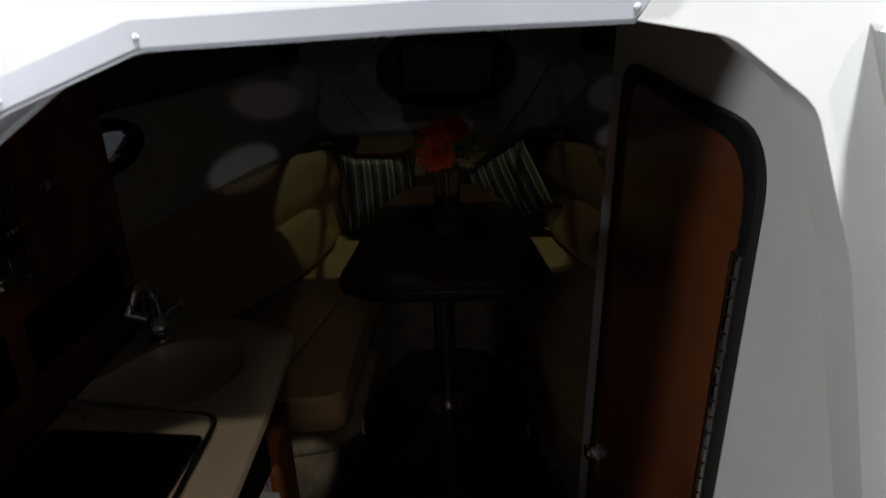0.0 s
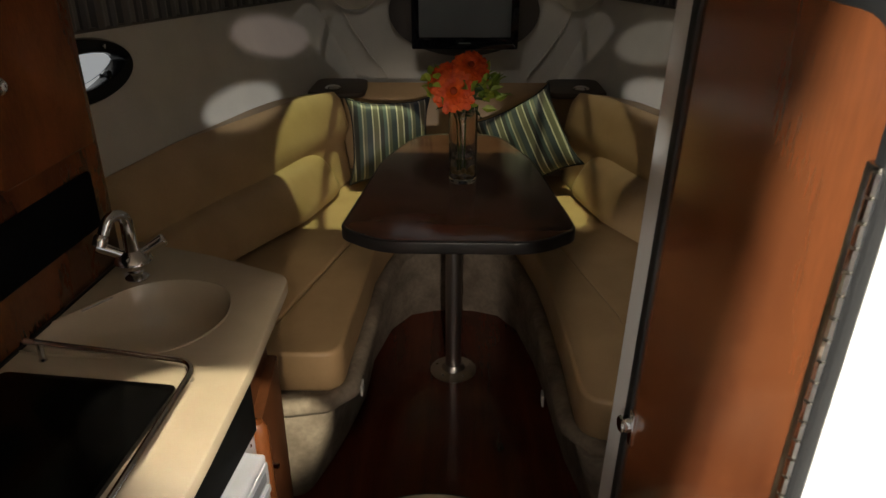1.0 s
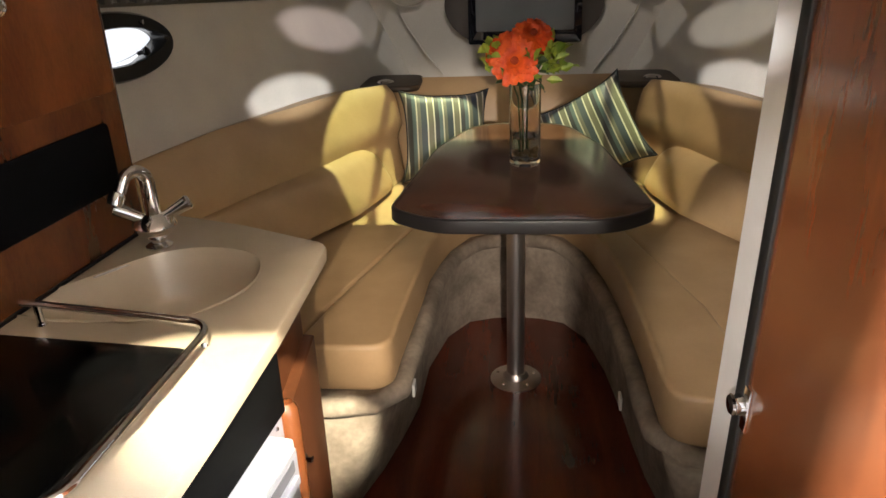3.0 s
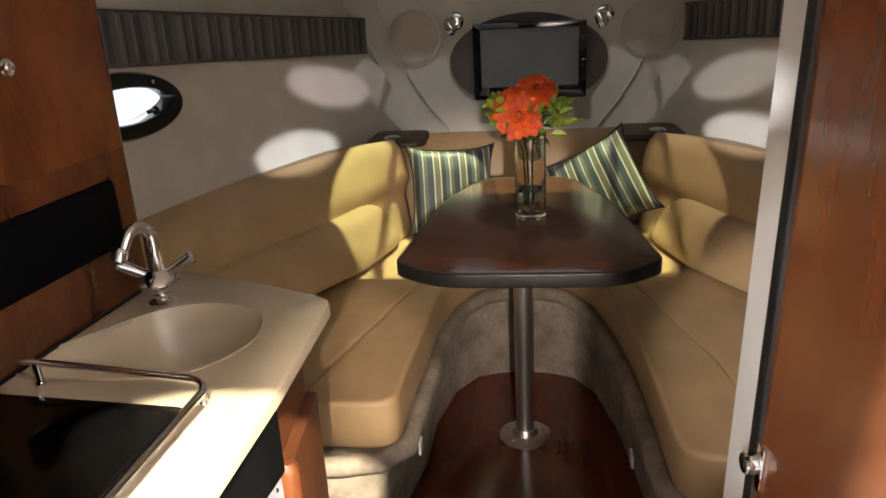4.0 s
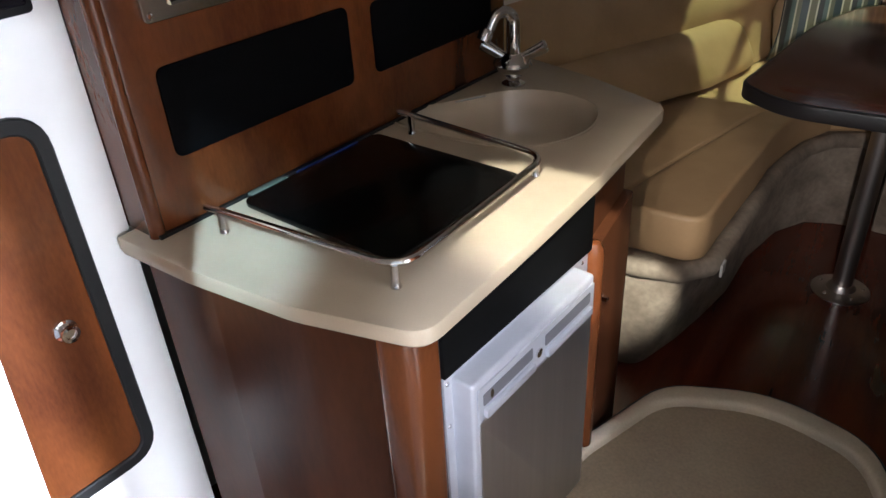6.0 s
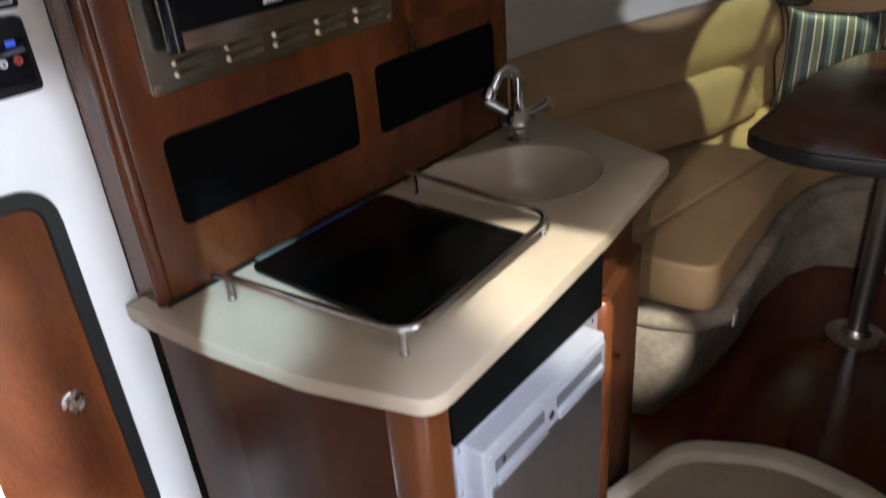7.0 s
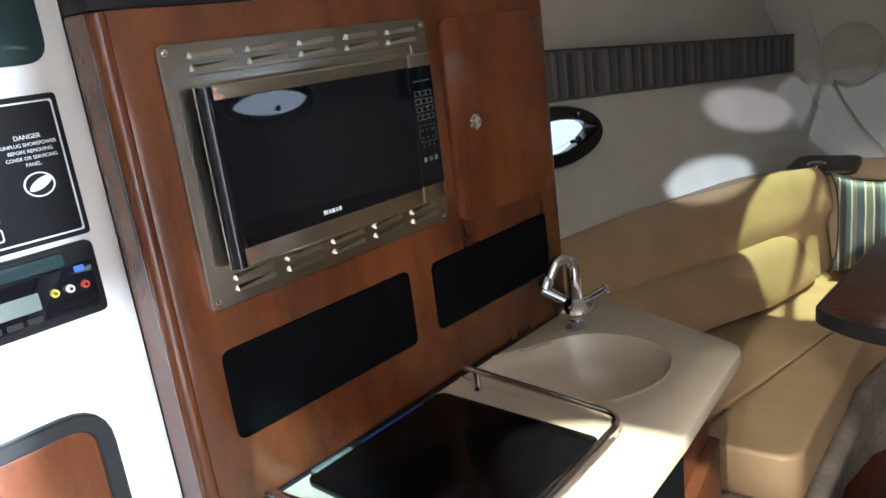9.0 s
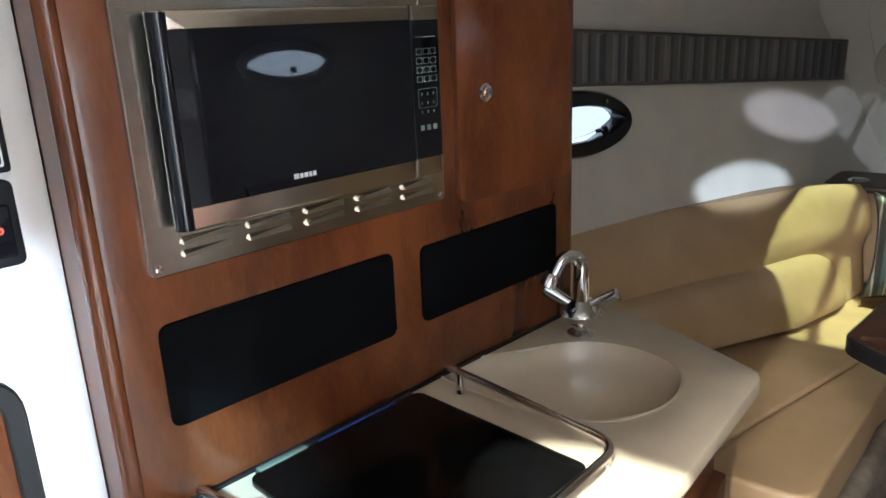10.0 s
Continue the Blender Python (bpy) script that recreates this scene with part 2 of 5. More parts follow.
def wood(name, light, dark, grain_axis="z", rough=0.28, coat=0.35, scale=9.0, bands=0.5, along=0.3, spec=0.5):
    """Varnished cherry: long soft figure along one axis, with darker streaks and pores."""
    m = bpy.data.materials.new(name)
    m.use_nodes = True
    nt = m.node_tree
    b = nt.nodes["Principled BSDF"]
    b.inputs["Roughness"].default_value = rough
    b.inputs["Coat Weight"].default_value, b.inputs["Coat Roughness"].default_value = coat, 0.12
    b.inputs["Specular IOR Level"].default_value = spec
    tc = nt.nodes.new("ShaderNodeTexCoord")
    oi = nt.nodes.new("ShaderNodeObjectInfo")
    sh = nt.nodes.new("ShaderNodeVectorMath")
    sh.operation = "ADD"
    nt.links.new(tc.outputs["Object"], sh.inputs[0])
    sc = nt.nodes.new("ShaderNodeVectorMath")
    sc.operation = "SCALE"
    sc.inputs[0].default_value = (3.1, 5.7, 7.3)
    nt.links.new(oi.outputs["Random"], sc.inputs["Scale"])
    nt.links.new(sc.outputs[0], sh.inputs[1])
    mp = nt.nodes.new("ShaderNodeMapping")
    s = [1.0, 1.0, 1.0]
    s["xyz".index(grain_axis)] = along
    mp.inputs["Scale"].default_value = s
    nt.links.new(sh.outputs[0], mp.inputs["Vector"])
    n1 = nt.nodes.new("ShaderNodeTexNoise")
    n1.inputs["Scale"].default_value, n1.inputs["Detail"].default_value, n1.inputs["Distortion"].default_value = scale, 5, 0.6
    n2 = nt.nodes.new("ShaderNodeTexNoise")
    n2.inputs["Scale"].default_value, n2.inputs["Detail"].default_value = scale * 22, 4
    n3 = nt.nodes.new("ShaderNodeTexNoise")
    n3.inputs["Scale"].default_value, n3.inputs["Detail"].default_value = scale * 0.4, 3
    for n in (n1, n2):
        nt.links.new(mp.outputs[0], n.inputs["Vector"])
    nt.links.new(sh.outputs[0], n3.inputs["Vector"])
    a1 = nt.nodes.new("ShaderNodeMath")
    a1.operation = "MULTIPLY_ADD"
    a1.inputs[1].default_value = 0.22
    nt.links.new(n2.outputs["Fac"], a1.inputs[0])
    nt.links.new(n1.outputs["Fac"], a1.inputs[2])
    a2 = nt.nodes.new("ShaderNodeMath")
    a2.operation = "MULTIPLY_ADD"
    a2.inputs[1].default_value = bands
    nt.links.new(n3.outputs["Fac"], a2.inputs[0])
    nt.links.new(a1.outputs[0], a2.inputs[2])
    r = nt.nodes.new("ShaderNodeValToRGB")
    lo = 0.30 + 0.11 + bands * 0.32
    r.color_ramp.elements[0].position, r.color_ramp.elements[1].position = lo, min(1.0, lo + 0.55)
    r.color_ramp.elements[0].color, r.color_ramp.elements[1].color = (*dark, 1), (*light, 1)
    nt.links.new(a2.outputs[0], r.inputs["Fac"])
    nt.links.new(r.outputs["Color"], b.inputs["Base Color"])
    bp = nt.nodes.new("ShaderNodeBump")
    bp.inputs["Strength"].default_value, bp.inputs["Distance"].default_value = 0.06, 0.002
    nt.links.new(n2.outputs["Fac"], bp.inputs["Height"])
    nt.links.new(bp.outputs[0], b.inputs["Normal"])
    return m


def stripes(name, colours, axis="x", width=0.1, rough=0.8):
    """Woven cloth with stripes of several colours across one axis: (share, colour) pairs."""
    m = bpy.data.materials.new(name)
    m.use_nodes = True
    nt = m.node_tree
    b = nt.nodes["Principled BSDF"]
    b.inputs["Roughness"].default_value = rough
    b.inputs["Sheen Weight"].default_value = 0.2
    tc = nt.nodes.new("ShaderNodeTexCoord")
    sp = nt.nodes.new("ShaderNodeSeparateXYZ")
    nt.links.new(tc.outputs["Object"], sp.inputs[0])
    dv = nt.nodes.new("ShaderNodeMath")
    dv.operation, dv.inputs[1].default_value = "DIVIDE", width
    nt.links.new(sp.outputs["XYZ".index(axis.upper())], dv.inputs[0])
    fr = nt.nodes.new("ShaderNodeMath")
    fr.operation = "FRACT"
    nt.links.new(dv.outputs[0], fr.inputs[0])
    r = nt.nodes.new("ShaderNodeValToRGB")
    r.color_ramp.interpolation = "CONSTANT"
    e = r.color_ramp.elements
    e[0].color, e[0].position = (*colours[0][1], 1), 0.0
    e[1].color, e[1].position = (*colours[1][1], 1), colours[0][0]
    at = colours[0][0] + colours[1][0]
    for share, c in colours[2:]:
        el = e.new(min(at, 0.999))
        el.color = (*c, 1)
        at += share
    nt.links.new(fr.outputs[0], r.inputs["Fac"])
    n = nt.nodes.new("ShaderNodeTexNoise")
    n.inputs["Scale"].default_value = 380
    nt.links.new(tc.outputs["Object"], n.inputs["Vector"])
    g = nt.nodes.new("ShaderNodeMapRange")
    g.inputs["To Min"].default_value, g.inputs["To Max"].default_value = 0.75, 1.2
    nt.links.new(n.outputs["Fac"], g.inputs["Value"])
    mul = nt.nodes.new("ShaderNodeMix")
    mul.data_type, mul.blend_type = "RGBA", "MULTIPLY"
    mul.inputs[0].default_value = 1.0
    comb = nt.nodes.new("ShaderNodeCombineColor")
    for k in range(3):
        nt.links.new(g.outputs[0], comb.inputs[k])
    nt.links.new(r.outputs["Color"], mul.inputs[6])
    nt.links.new(comb.outputs[0], mul.inputs[7])
    nt.links.new(mul.outputs[2], b.inputs["Base Color"])
    bp = nt.nodes.new("ShaderNodeBump")
    bp.inputs["Strength"].default_value, bp.inputs["Distance"].default_value = 0.25, 0.001
    nt.links.new(n.outputs["Fac"], bp.inputs["Height"])
    nt.links.new(bp.outputs[0], b.inputs["Normal"])
    return m


def glowing(name, colour, strength):
    m = bpy.data.materials.new(name)
    m.use_nodes = True
    b = m.node_tree.nodes["Principled BSDF"]
    b.inputs["Base Color"].default_value = (*colour, 1)
    b.inputs["Emission Color"].default_value = (*colour, 1)
    b.inputs["Emission Strength"].default_value = strength
    return m


def clear(name, colour=(1, 1, 1), rough=0.0, ior=1.45):
    m = bpy.data.materials.new(name)
    m.use_nodes = True
    b = m.node_tree.nodes["Principled BSDF"]
    b.inputs["Base Color"].default_value = (*colour, 1)
    b.inputs["Transmission Weight"].default_value = 1.0
    b.inputs["Roughness"].default_value, b.inputs["IOR"].default_value = rough, ior
    return m


gelcoat = surface("white gelcoat", (0.80, 0.78, 0.74), 0.22, grain=0.02, second=(0.76, 0.73, 0.69), coat=0.3, bump=0.02, bscale=60)
vinyl_wall = surface("grey foam-backed headliner", (0.61, 0.565, 0.495), 0.75, grain=0.06, scale=160, bump=0.25, bscale=420, second=(0.56, 0.515, 0.455))
tan_vinyl = surface("tan vinyl", (0.435, 0.29, 0.152), 0.42, grain=0.06, scale=120, bump=0.2, bscale=300, second=(0.375, 0.245, 0.125), rough_var=0.08)
suede = surface("taupe carpet lining", (0.17, 0.132, 0.098), 0.95, grain=0.35, scale=60, bump=0.8, bscale=500, second=(0.31, 0.255, 0.195), sscale=9)
cherry = wood("cherry veneer, upright grain", (0.118, 0.036, 0.011), (0.038, 0.011, 0.005), "z", rough=0.26, coat=0.18, spec=0.35)
cherry_side = wood("cherry veneer, flat figure", (0.085, 0.030, 0.012), (0.034, 0.012, 0.006), "z", scale=5, rough=0.36, coat=0.03, spec=0.16)
sole_wood = wood("dark cherry floor", (0.135, 0.025, 0.010), (0.055, 0.010, 0.005), "y", rough=0.22, coat=0.5, scale=12, along=0.10)
walnut = wood("dark brown table laminate", (0.10, 0.038, 0.022), (0.05, 0.018, 0.011), "x", rough=0.22, coat=0.4, scale=14, along=0.12)
table_edge = surface("black rubber edging", (0.018, 0.016, 0.016), 0.35, grain=0.1)
solid_surface = surface("beige solid surface", (0.53, 0.44, 0.32), 0.25, grain=0.06, scale=500, second=(0.48, 0.40, 0.29), coat=0.2)
black_glass = surface("black glass", (0.006, 0.006, 0.008), 0.025, grain=0.1, spec=0.4)
hob_glass = surface("black glass lid", (0.003, 0.003, 0.003), 0.14, grain=0.1, spec=0.14)
black_panel = surface("black plastic", (0.008, 0.008, 0.009), 0.4, grain=0.1, scale=200, spec=0.25)
matt_black = surface("matt black strip", (0.004, 0.004, 0.004), 0.8, grain=0.1, scale=200, spec=0.05)
oven_glass = surface("black glass over a grey screen", (0.009, 0.009, 0.0105), 0.03, grain=0.3, scale=900, spec=0.4)
grip_grey = surface("grey grip recess", (0.20, 0.20, 0.22), 0.4, 0.3)
black_cloth = surface("black speaker cloth", (0.0025, 0.0025, 0.003), 0.9, grain=0.3, scale=500, bump=0.3, bscale=900, spec=0.05)
steel = surface("brushed stainless steel", (0.62, 0.58, 0.50), 0.22, 1.0, grain=0.08, scale=90, stretch=(1, 0.05, 1), bump=0.04, bscale=300)
satin_steel = surface("satin steel sheet", (0.60, 0.585, 0.58), 0.42, 1.0, grain=0.08, scale=90, stretch=(1, 1, 0.05), bump=0.03, bscale=300)
chrome = surface("polished chrome", (0.86, 0.86, 0.87), 0.06, 1.0)
silver_plastic = surface("silver painted plastic", (0.60, 0.61, 0.66), 0.32, 0.3, grain=0.03, scale=300)
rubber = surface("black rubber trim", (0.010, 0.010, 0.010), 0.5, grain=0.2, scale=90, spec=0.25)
white_print = surface("white print", (0.75, 0.75, 0.75), 0.5)
outer_skin = surface("white outer gelcoat", (0.78, 0.78, 0.76), 0.3, grain=0.02, coat=0.2)
bronze = surface("dark brown leatherette", (0.055, 0.042, 0.034), 0.4, grain=0.1, scale=200, bump=0.15, bscale=500)
speaker_cloth = surface("beige speaker cover", (0.50, 0.44, 0.35), 0.8, grain=0.12, scale=700, bump=0.3, bscale=900)
seam = surface("dark seam piping", (0.10, 0.065, 0.035), 0.6)
shade_cloth = stripes("pleated dark shade cloth", [(0.22, (0.075, 0.066, 0.060)), (0.05, (0.02, 0.02, 0.022)), (0.18, (0.11, 0.10, 0.092)), (0.06, (0.022, 0.02, 0.024)), (0.30, (0.060, 0.055, 0.058)), (0.05, (0.13, 0.115, 0.10)), (0.14, (0.028, 0.026, 0.03))], "y", 0.124)
pillow_cloth = stripes("striped satin cloth", [(0.22, (0.018, 0.028, 0.045)), (0.05, (0.42, 0.39, 0.33)), (0.20, (0.095, 0.088, 0.062)), (0.05, (0.42, 0.39, 0.33)), (0.16, (0.015, 0.016, 0.024)), (0.14, (0.055, 0.082, 0.095)), (0.05, (0.38, 0.35, 0.30)), (0.13, (0.085, 0.082, 0.065))], "x", 0.105, 0.5)
petal = surface("orange petal", (0.78, 0.115, 0.010), 0.55, grain=0.3, scale=80, second=(0.58, 0.045, 0.005), sscale=30)
leaf = surface("yellow-green leaf", (0.36, 0.42, 0.045), 0.5, grain=0.25, scale=60, second=(0.16, 0.26, 0.03), sscale=25)
leaf_dark = surface("dark green leaf", (0.035, 0.075, 0.02), 0.45, grain=0.25, scale=60)
stem_green = surface("dark green stem", (0.05, 0.10, 0.025), 0.5)
vase_glass = clear("clear vase glass")
water = clear("vase water", (0.9, 0.9, 0.85), 0.0, 1.33)
pebble = surface("amber pebble", (0.35, 0.25, 0.12), 0.3, grain=0.3)
smoked = surface("smoked acrylic", (0.02, 0.035, 0.035), 0.12, grain=0.05)
lcd = surface("grey lcd", (0.12, 0.145, 0.12), 0.25)
dark_blue = surface("blue film edge", (0.03, 0.07, 0.35), 0.3)
brass_yellow = surface("yellow socket", (0.55, 0.45, 0.05), 0.4)
red_plastic = surface("red socket", (0.45, 0.04, 0.02), 0.4)
tag_white = surface("white label", (0.75, 0.74, 0.70), 0.6)
mat_pile = surface("beige carpet pile", (0.34, 0.27, 0.18), 0.95, grain=0.25, scale=150, bump=0.8, bscale=600, second=(0.28, 0.22, 0.15))
mat_edge = surface("pale carpet binding", (0.58, 0.50, 0.37), 0.9, grain=0.15, scale=200, bump=0.5, bscale=500)
navy = surface("navy rubber edge", (0.012, 0.014, 0.022), 0.6)
portlight_glass = clear("portlight glass", (0.95, 0.97, 1.0), 0.0, 1.45)

# ---- the cabin's shape ----
BOW = 4.70
GALLEY = pose(-0.862, 1.60, 0, 0, 0, -6)


def hull_x(y, z):
    """Half the cabin's width at a place along it and a height."""
    base = 1.05 - (y - 3.36) * 0.245
    flare = 0.22 + 0.30 * smooth01((y - 3.0) / 1.7)
    x = base + (z - 1.2) * flare
    if z > 1.42:
        x -= (z - 1.42) ** 2 * 3.2
    return x


CEIL = 1.86
# centre along the cabin, height, half length and half height of each pane
PORTS = {-1: (3.09, 1.188, 0.200, 0.048), 1: (2.865, 1.345, 0.165, 0.050)}


def lens_shape(a, b, n=40):
    """An almond outline, pointed at both ends."""
    top = [(a * math.cos(t), b * math.sin(t) ** 1.0 * (0.75 + 0.25 * abs(math.sin(t)))) for t in [k * math.pi / (n // 2) for k in range(n // 2)]]
    return top + [(-x, -z) for x, z in top]


def ellipse(a, b, n=40):
    return [(a * math.cos(k * math.tau / n), b * math.sin(k * math.tau / n)) for k in range(n)]


def hatch_outline(grow=0.0, n=40):
    pts = []
    for k in range(n):
        t = k * math.tau / n
        c, s = math.cos(t), math.sin(t)
        r = (abs(c / (0.40 + grow)) ** 7 + abs(s / (0.16 + grow)) ** 7) ** (-1 / 7)
        pts.append((r * c, HATCH_Y + r * s))
    return pts


def pushed(bm, way):
    """Gives a sheet thickness along one direction."""
    ext = bmesh.ops.extrude_face_region(bm, geom=bm.faces[:], use_keep_orig=True)
    bmesh.ops.translate(bm, verts=[g for g in ext["geom"] if isinstance(g, bmesh.types.BMVert)], vec=way)
    bmesh.ops.recalc_face_normals(bm, faces=bm.faces)
    return bm


def build_shell():
    for side, nm in ((-1, "wall_port"), (1, "wall_starboard")):
        bm = sheet(lambda u, v: Vector((side * hull_x(u, v), u, v)), steps(1.0, BOW + 0.15, 190), steps(-0.05, 1.90, 94))
        py, pz, pa, pb = PORTS[side]
        hole = [f for f in bm.faces if ((f.calc_center_median().y - py) / (pa + 0.026)) ** 2 + ((f.calc_center_median().z - pz) / (pb + 0.036)) ** 2 < 1]
        bmesh.ops.delete(bm, geom=hole, context="FACES")
        pushed(bm, (side * 0.02, 0, 0))
        solid(nm, bm, vinyl_wall, "curved hull side lined in pale grey vinyl", "wall", kind="structure")
    # forward bulkhead: a panel that narrows downwards, proud of the hull lining
    bm = box(-1.3, 1.3, BOW + 0.010, BOW + 0.10, -0.05, 1.90)
    solid("wall_bow", bm, vinyl_wall, "forward bulkhead behind the padded panel", "wall", kind="structure")
    prof = [(0.60, 1.84), (0.675, 1.60), (0.665, 1.42), (0.62, 1.26), (0.53, 1.06), (0.44, 0.92), (0.36, 0.82), (0.30, 0.60)]
    pts = [(-x, z) for x, z in prof] + [(x, z) for x, z in reversed(prof)]
    bm = bevelled(moved(slab(rounded(pts, 0.10, 4), 0, 0.07), FACE_Y), 0.0)
    bm.transform(Matrix.Translation((0, BOW + 0.058, 0)))
    bevelled(bm, 0.012, 3, 60)
    solid("bulkhead_panel", bm, vinyl_wall, "padded bow panel covered in pale grey vinyl", "wall panel", kind="structure")
    # ceiling with its hatch
    bm = sheet(lambda u, v: Vector((u, v, CEIL)), steps(-1.72, 1.72, 160), steps(1.067, BOW + 0.12, 170))
    hole = [f for f in bm.faces if abs(f.calc_center_median().x / 0.415) ** 7 + abs((f.calc_center_median().y - HATCH_Y) / 0.175) ** 7 < 1]
    bmesh.ops.delete(bm, geom=hole, context="FACES")
    pushed(bm, (0, 0, 0.03))
    solid("ceiling", bm, vinyl_wall, "low cabin ceiling lined in pale vinyl", "ceiling", kind="structure")
    bm = box(-1.8, 1.8, 1.0, BOW + 0.12, -0.06, 0.0)
    solid("floor", bm, sole_wood, "dark glossy cherry cabin floor", "floor", kind="structure")


build_shell()


def build_aft_bulkhead():
    """The white moulding round the companionway, with a screwed metal strip along its rim."""
    y = 1.03
    inner = rounded([(-0.33, -0.05), (0.285, -0.05), (0.270, 1.537), (0.233, 1.702), (0.206, 1.776), (0.168, 1.805), (0.126, 1.8135), (0.049, 1.813), (-0.018, 1.811), (-0.058, 1.810), (-0.116, 1.788), (-0.174, 1.748), (-0.213, 1.682), (-0.236, 1.571), (-0.275, 1.26), (-0.305, 1.10)], [0, 0, 0.10, 0.08, 0.03, 0.03, 0, 0, 0, 0.02, 0.02, 0.04, 0.05, 0.08, 0.05, 0.05], 6)
    outer = []
    for p in inner:
        d = Vector((p[0] + 0.02, p[1] - 0.9))
        k = min(1.75 / max(abs(d.x), 1e-4), (1.35 if d.y > 0 else 1.0) / max(abs(d.y), 1e-4))
        outer.append((-0.02 + d.x * k, 0.9 + d.y * k))
    w = thing("wall_aft", "white moulded bulkhead round the open companionway", "wall", kind="structure")
    bm = moved(ringed(outer, inner, 0, 0.035), FACE_Y)
    bm.transform(Matrix.Translation((0, y + 0.035, 0)))
    part("bulkhead", bm, outer_skin, w)
    # swelling lip outside the rim
    line = [p for p in inner if p[1] > 0.0]
    big = [Vector((p[0] + (p[0] + 0.02) * 0.22, y - 0.015, p[1] + 0.055 * smooth01((p[1] - 1.60) / 0.15))) for p in line]
    part("rolled_lip", tube([q for q in big if q.x > 0 and q.z < 1.84], 0.045, 14), outer_skin, w)
    strip = [Vector((p[0], y - 0.004, p[1])) for p in line if p[1] > 1.45 and p[0] < 0.130]
    bm = bmesh.new()
    rows = [[bm.verts.new(q + Vector((0, dy, 0)) + n) for q in strip] for dy, n in ((-0.012, Vector((0, 0, 0))), (0.02, Vector((0, 0, 0))))]
    rows.append([bm.verts.new(q + Vector(((q.x + 0.02) * 0.05, -0.012, 0.012))) for q in strip])
    for a, b in ((0, 1), (0, 2)):
        for i in range(len(strip) - 1):
            bm.faces.new((rows[a][i], rows[a][i + 1], rows[b][i + 1], rows[b][i]))
    thick(bm, 0.002)
    strip_ob = part("rim_strip", bm, silver_plastic, w, "pale metal strip screwed along the rim")
    head = turned([(0.0, 0.0009), (0.0009, 0.0008), (0.0015, 0.0)], 10, False)
    me = bpy.data.meshes.new("screw")
    head.to_mesh(me)
    head.free()
    me.materials.append(silver_plastic)
    for p in strip[:: max(1, len(strip) // 6)]:
        o = new("screw", me)
        o.parent = strip_ob
        o.matrix_basis = Matrix.Translation(p + Vector((0, -0.014, 0.006))) @ pose(0, 0, 0, 90, 0, 0)


build_aft_bulkhead()


def head_x(y):
    """The starboard partition: its face along the passage."""
    return 0.327 + (2.12 - y) * 0.10


def build_head_wall():
    w = thing("wall_head", "white moulded partition of the wash room", "wall", kind="structure")
    ya, yf = 1.068, 2.125
    pts = rounded([(head_x(yf) + 0.004, yf), (head_x(ya), ya), (1.15, ya), (1.2, 2.12), (head_x(yf) + 0.06, yf + 0.035)], [0.012, 0, 0, 0, 0.02], 4)
    bm = slab(pts, 0, CEIL)
    for q in bm.verts:
        q.co.x += (q.co.z - 0.8) * 0.030
    part("partition", bm, gelcoat, w)
    door = thing("wash_room_door", "closed glossy cherry door set in black rubber", "door", Matrix.Translation((head_x(2.03) - 0.024, 2.03, 0)) @ pose(0, 0, 0, 0, 1.72, 5.71), kind="structure")
    # local: y runs aft along the wall as negative, -x faces the passage
    out = rounded(rect(-0.510, -0.012, 0.18, 1.618), [0.06, 0.06, 0.06, 0.09], 8)
    inn = [Vector((-0.261 + (p.x + 0.261) * 0.89, 0.89 + (p.y - 0.89) * 0.962)) for p in out]
    bm = moved(ringed(out, inn, 0.0, 0.012), FACE_X)
    bm.transform(Matrix.Scale(-1, 4, (1, 0, 0)))
    bmesh.ops.recalc_face_normals(bm, faces=bm.faces)
    part("rubber_seal", bevelled(bm, 0.003, 2, 50), rubber, door, "black rubber seal")
    bm = moved(slab(inn, 0.0, 0.006), FACE_X)
    bm.transform(Matrix.Scale(-1, 4, (1, 0, 0)))
    bmesh.ops.recalc_face_normals(bm, faces=bm.faces)
    part("door_leaf", bm, cherry_door, door)
    hinge = part("piano_hinge", box(-0.016, -0.006, -0.500, -0.478, 0.2, 1.47, 0.002), steel, door, "long polished piano hinge")
    knuckle = bpy.data.meshes.new("knuckle")
    b = tube([(0, 0, 0), (0, 0, 0.021)], 0.0052, 8)
    b.to_mesh(knuckle)
    b.free()
    knuckle.materials.append(chrome)
    for k in range(50):
        o = new("knuckle", knuckle)
        o.parent = hinge
        o.location = (-0.017, -0.500, 0.22 + k * 0.025)
    latch = part("latch", moved(turned([(0.013, 0), (0.0165, 0.002), (0.0165, 0.012), (0.0150, 0.014), (0.0150, 0.026), (0.0165, 0.028), (0.0165, 0.040), (0.014, 0.043), (0.0, 0.0435)], 24), pose(0.016, -0.036, 0.81, 0, -90, 0)), chrome, door, "polished chrome latch barrel")
    part("strike_plate", box(-0.0105, -0.006, -0.058, -0.013, 0.775, 0.845, 0.001), chrome, latch)


cherry_door = wood("glossy cherry door veneer", (0.135, 0.042, 0.014), (0.058, 0.017, 0.007), "z", rough=0.2, coat=0.5, scale=5, along=0.22)
build_head_wall()


def plate_x(x0, x1, y0, y1, z0, z1, r, bev=0.002):
    """A plate that faces +x with rounded corners."""
    bm = moved(slab(rounded(rect(y0, y1, z0, z1), r, 6), x0, x1), FACE_X)
    bmesh.ops.recalc_face_normals(bm, faces=bm.faces)
    return bevelled(bm, bev, 2, 50)


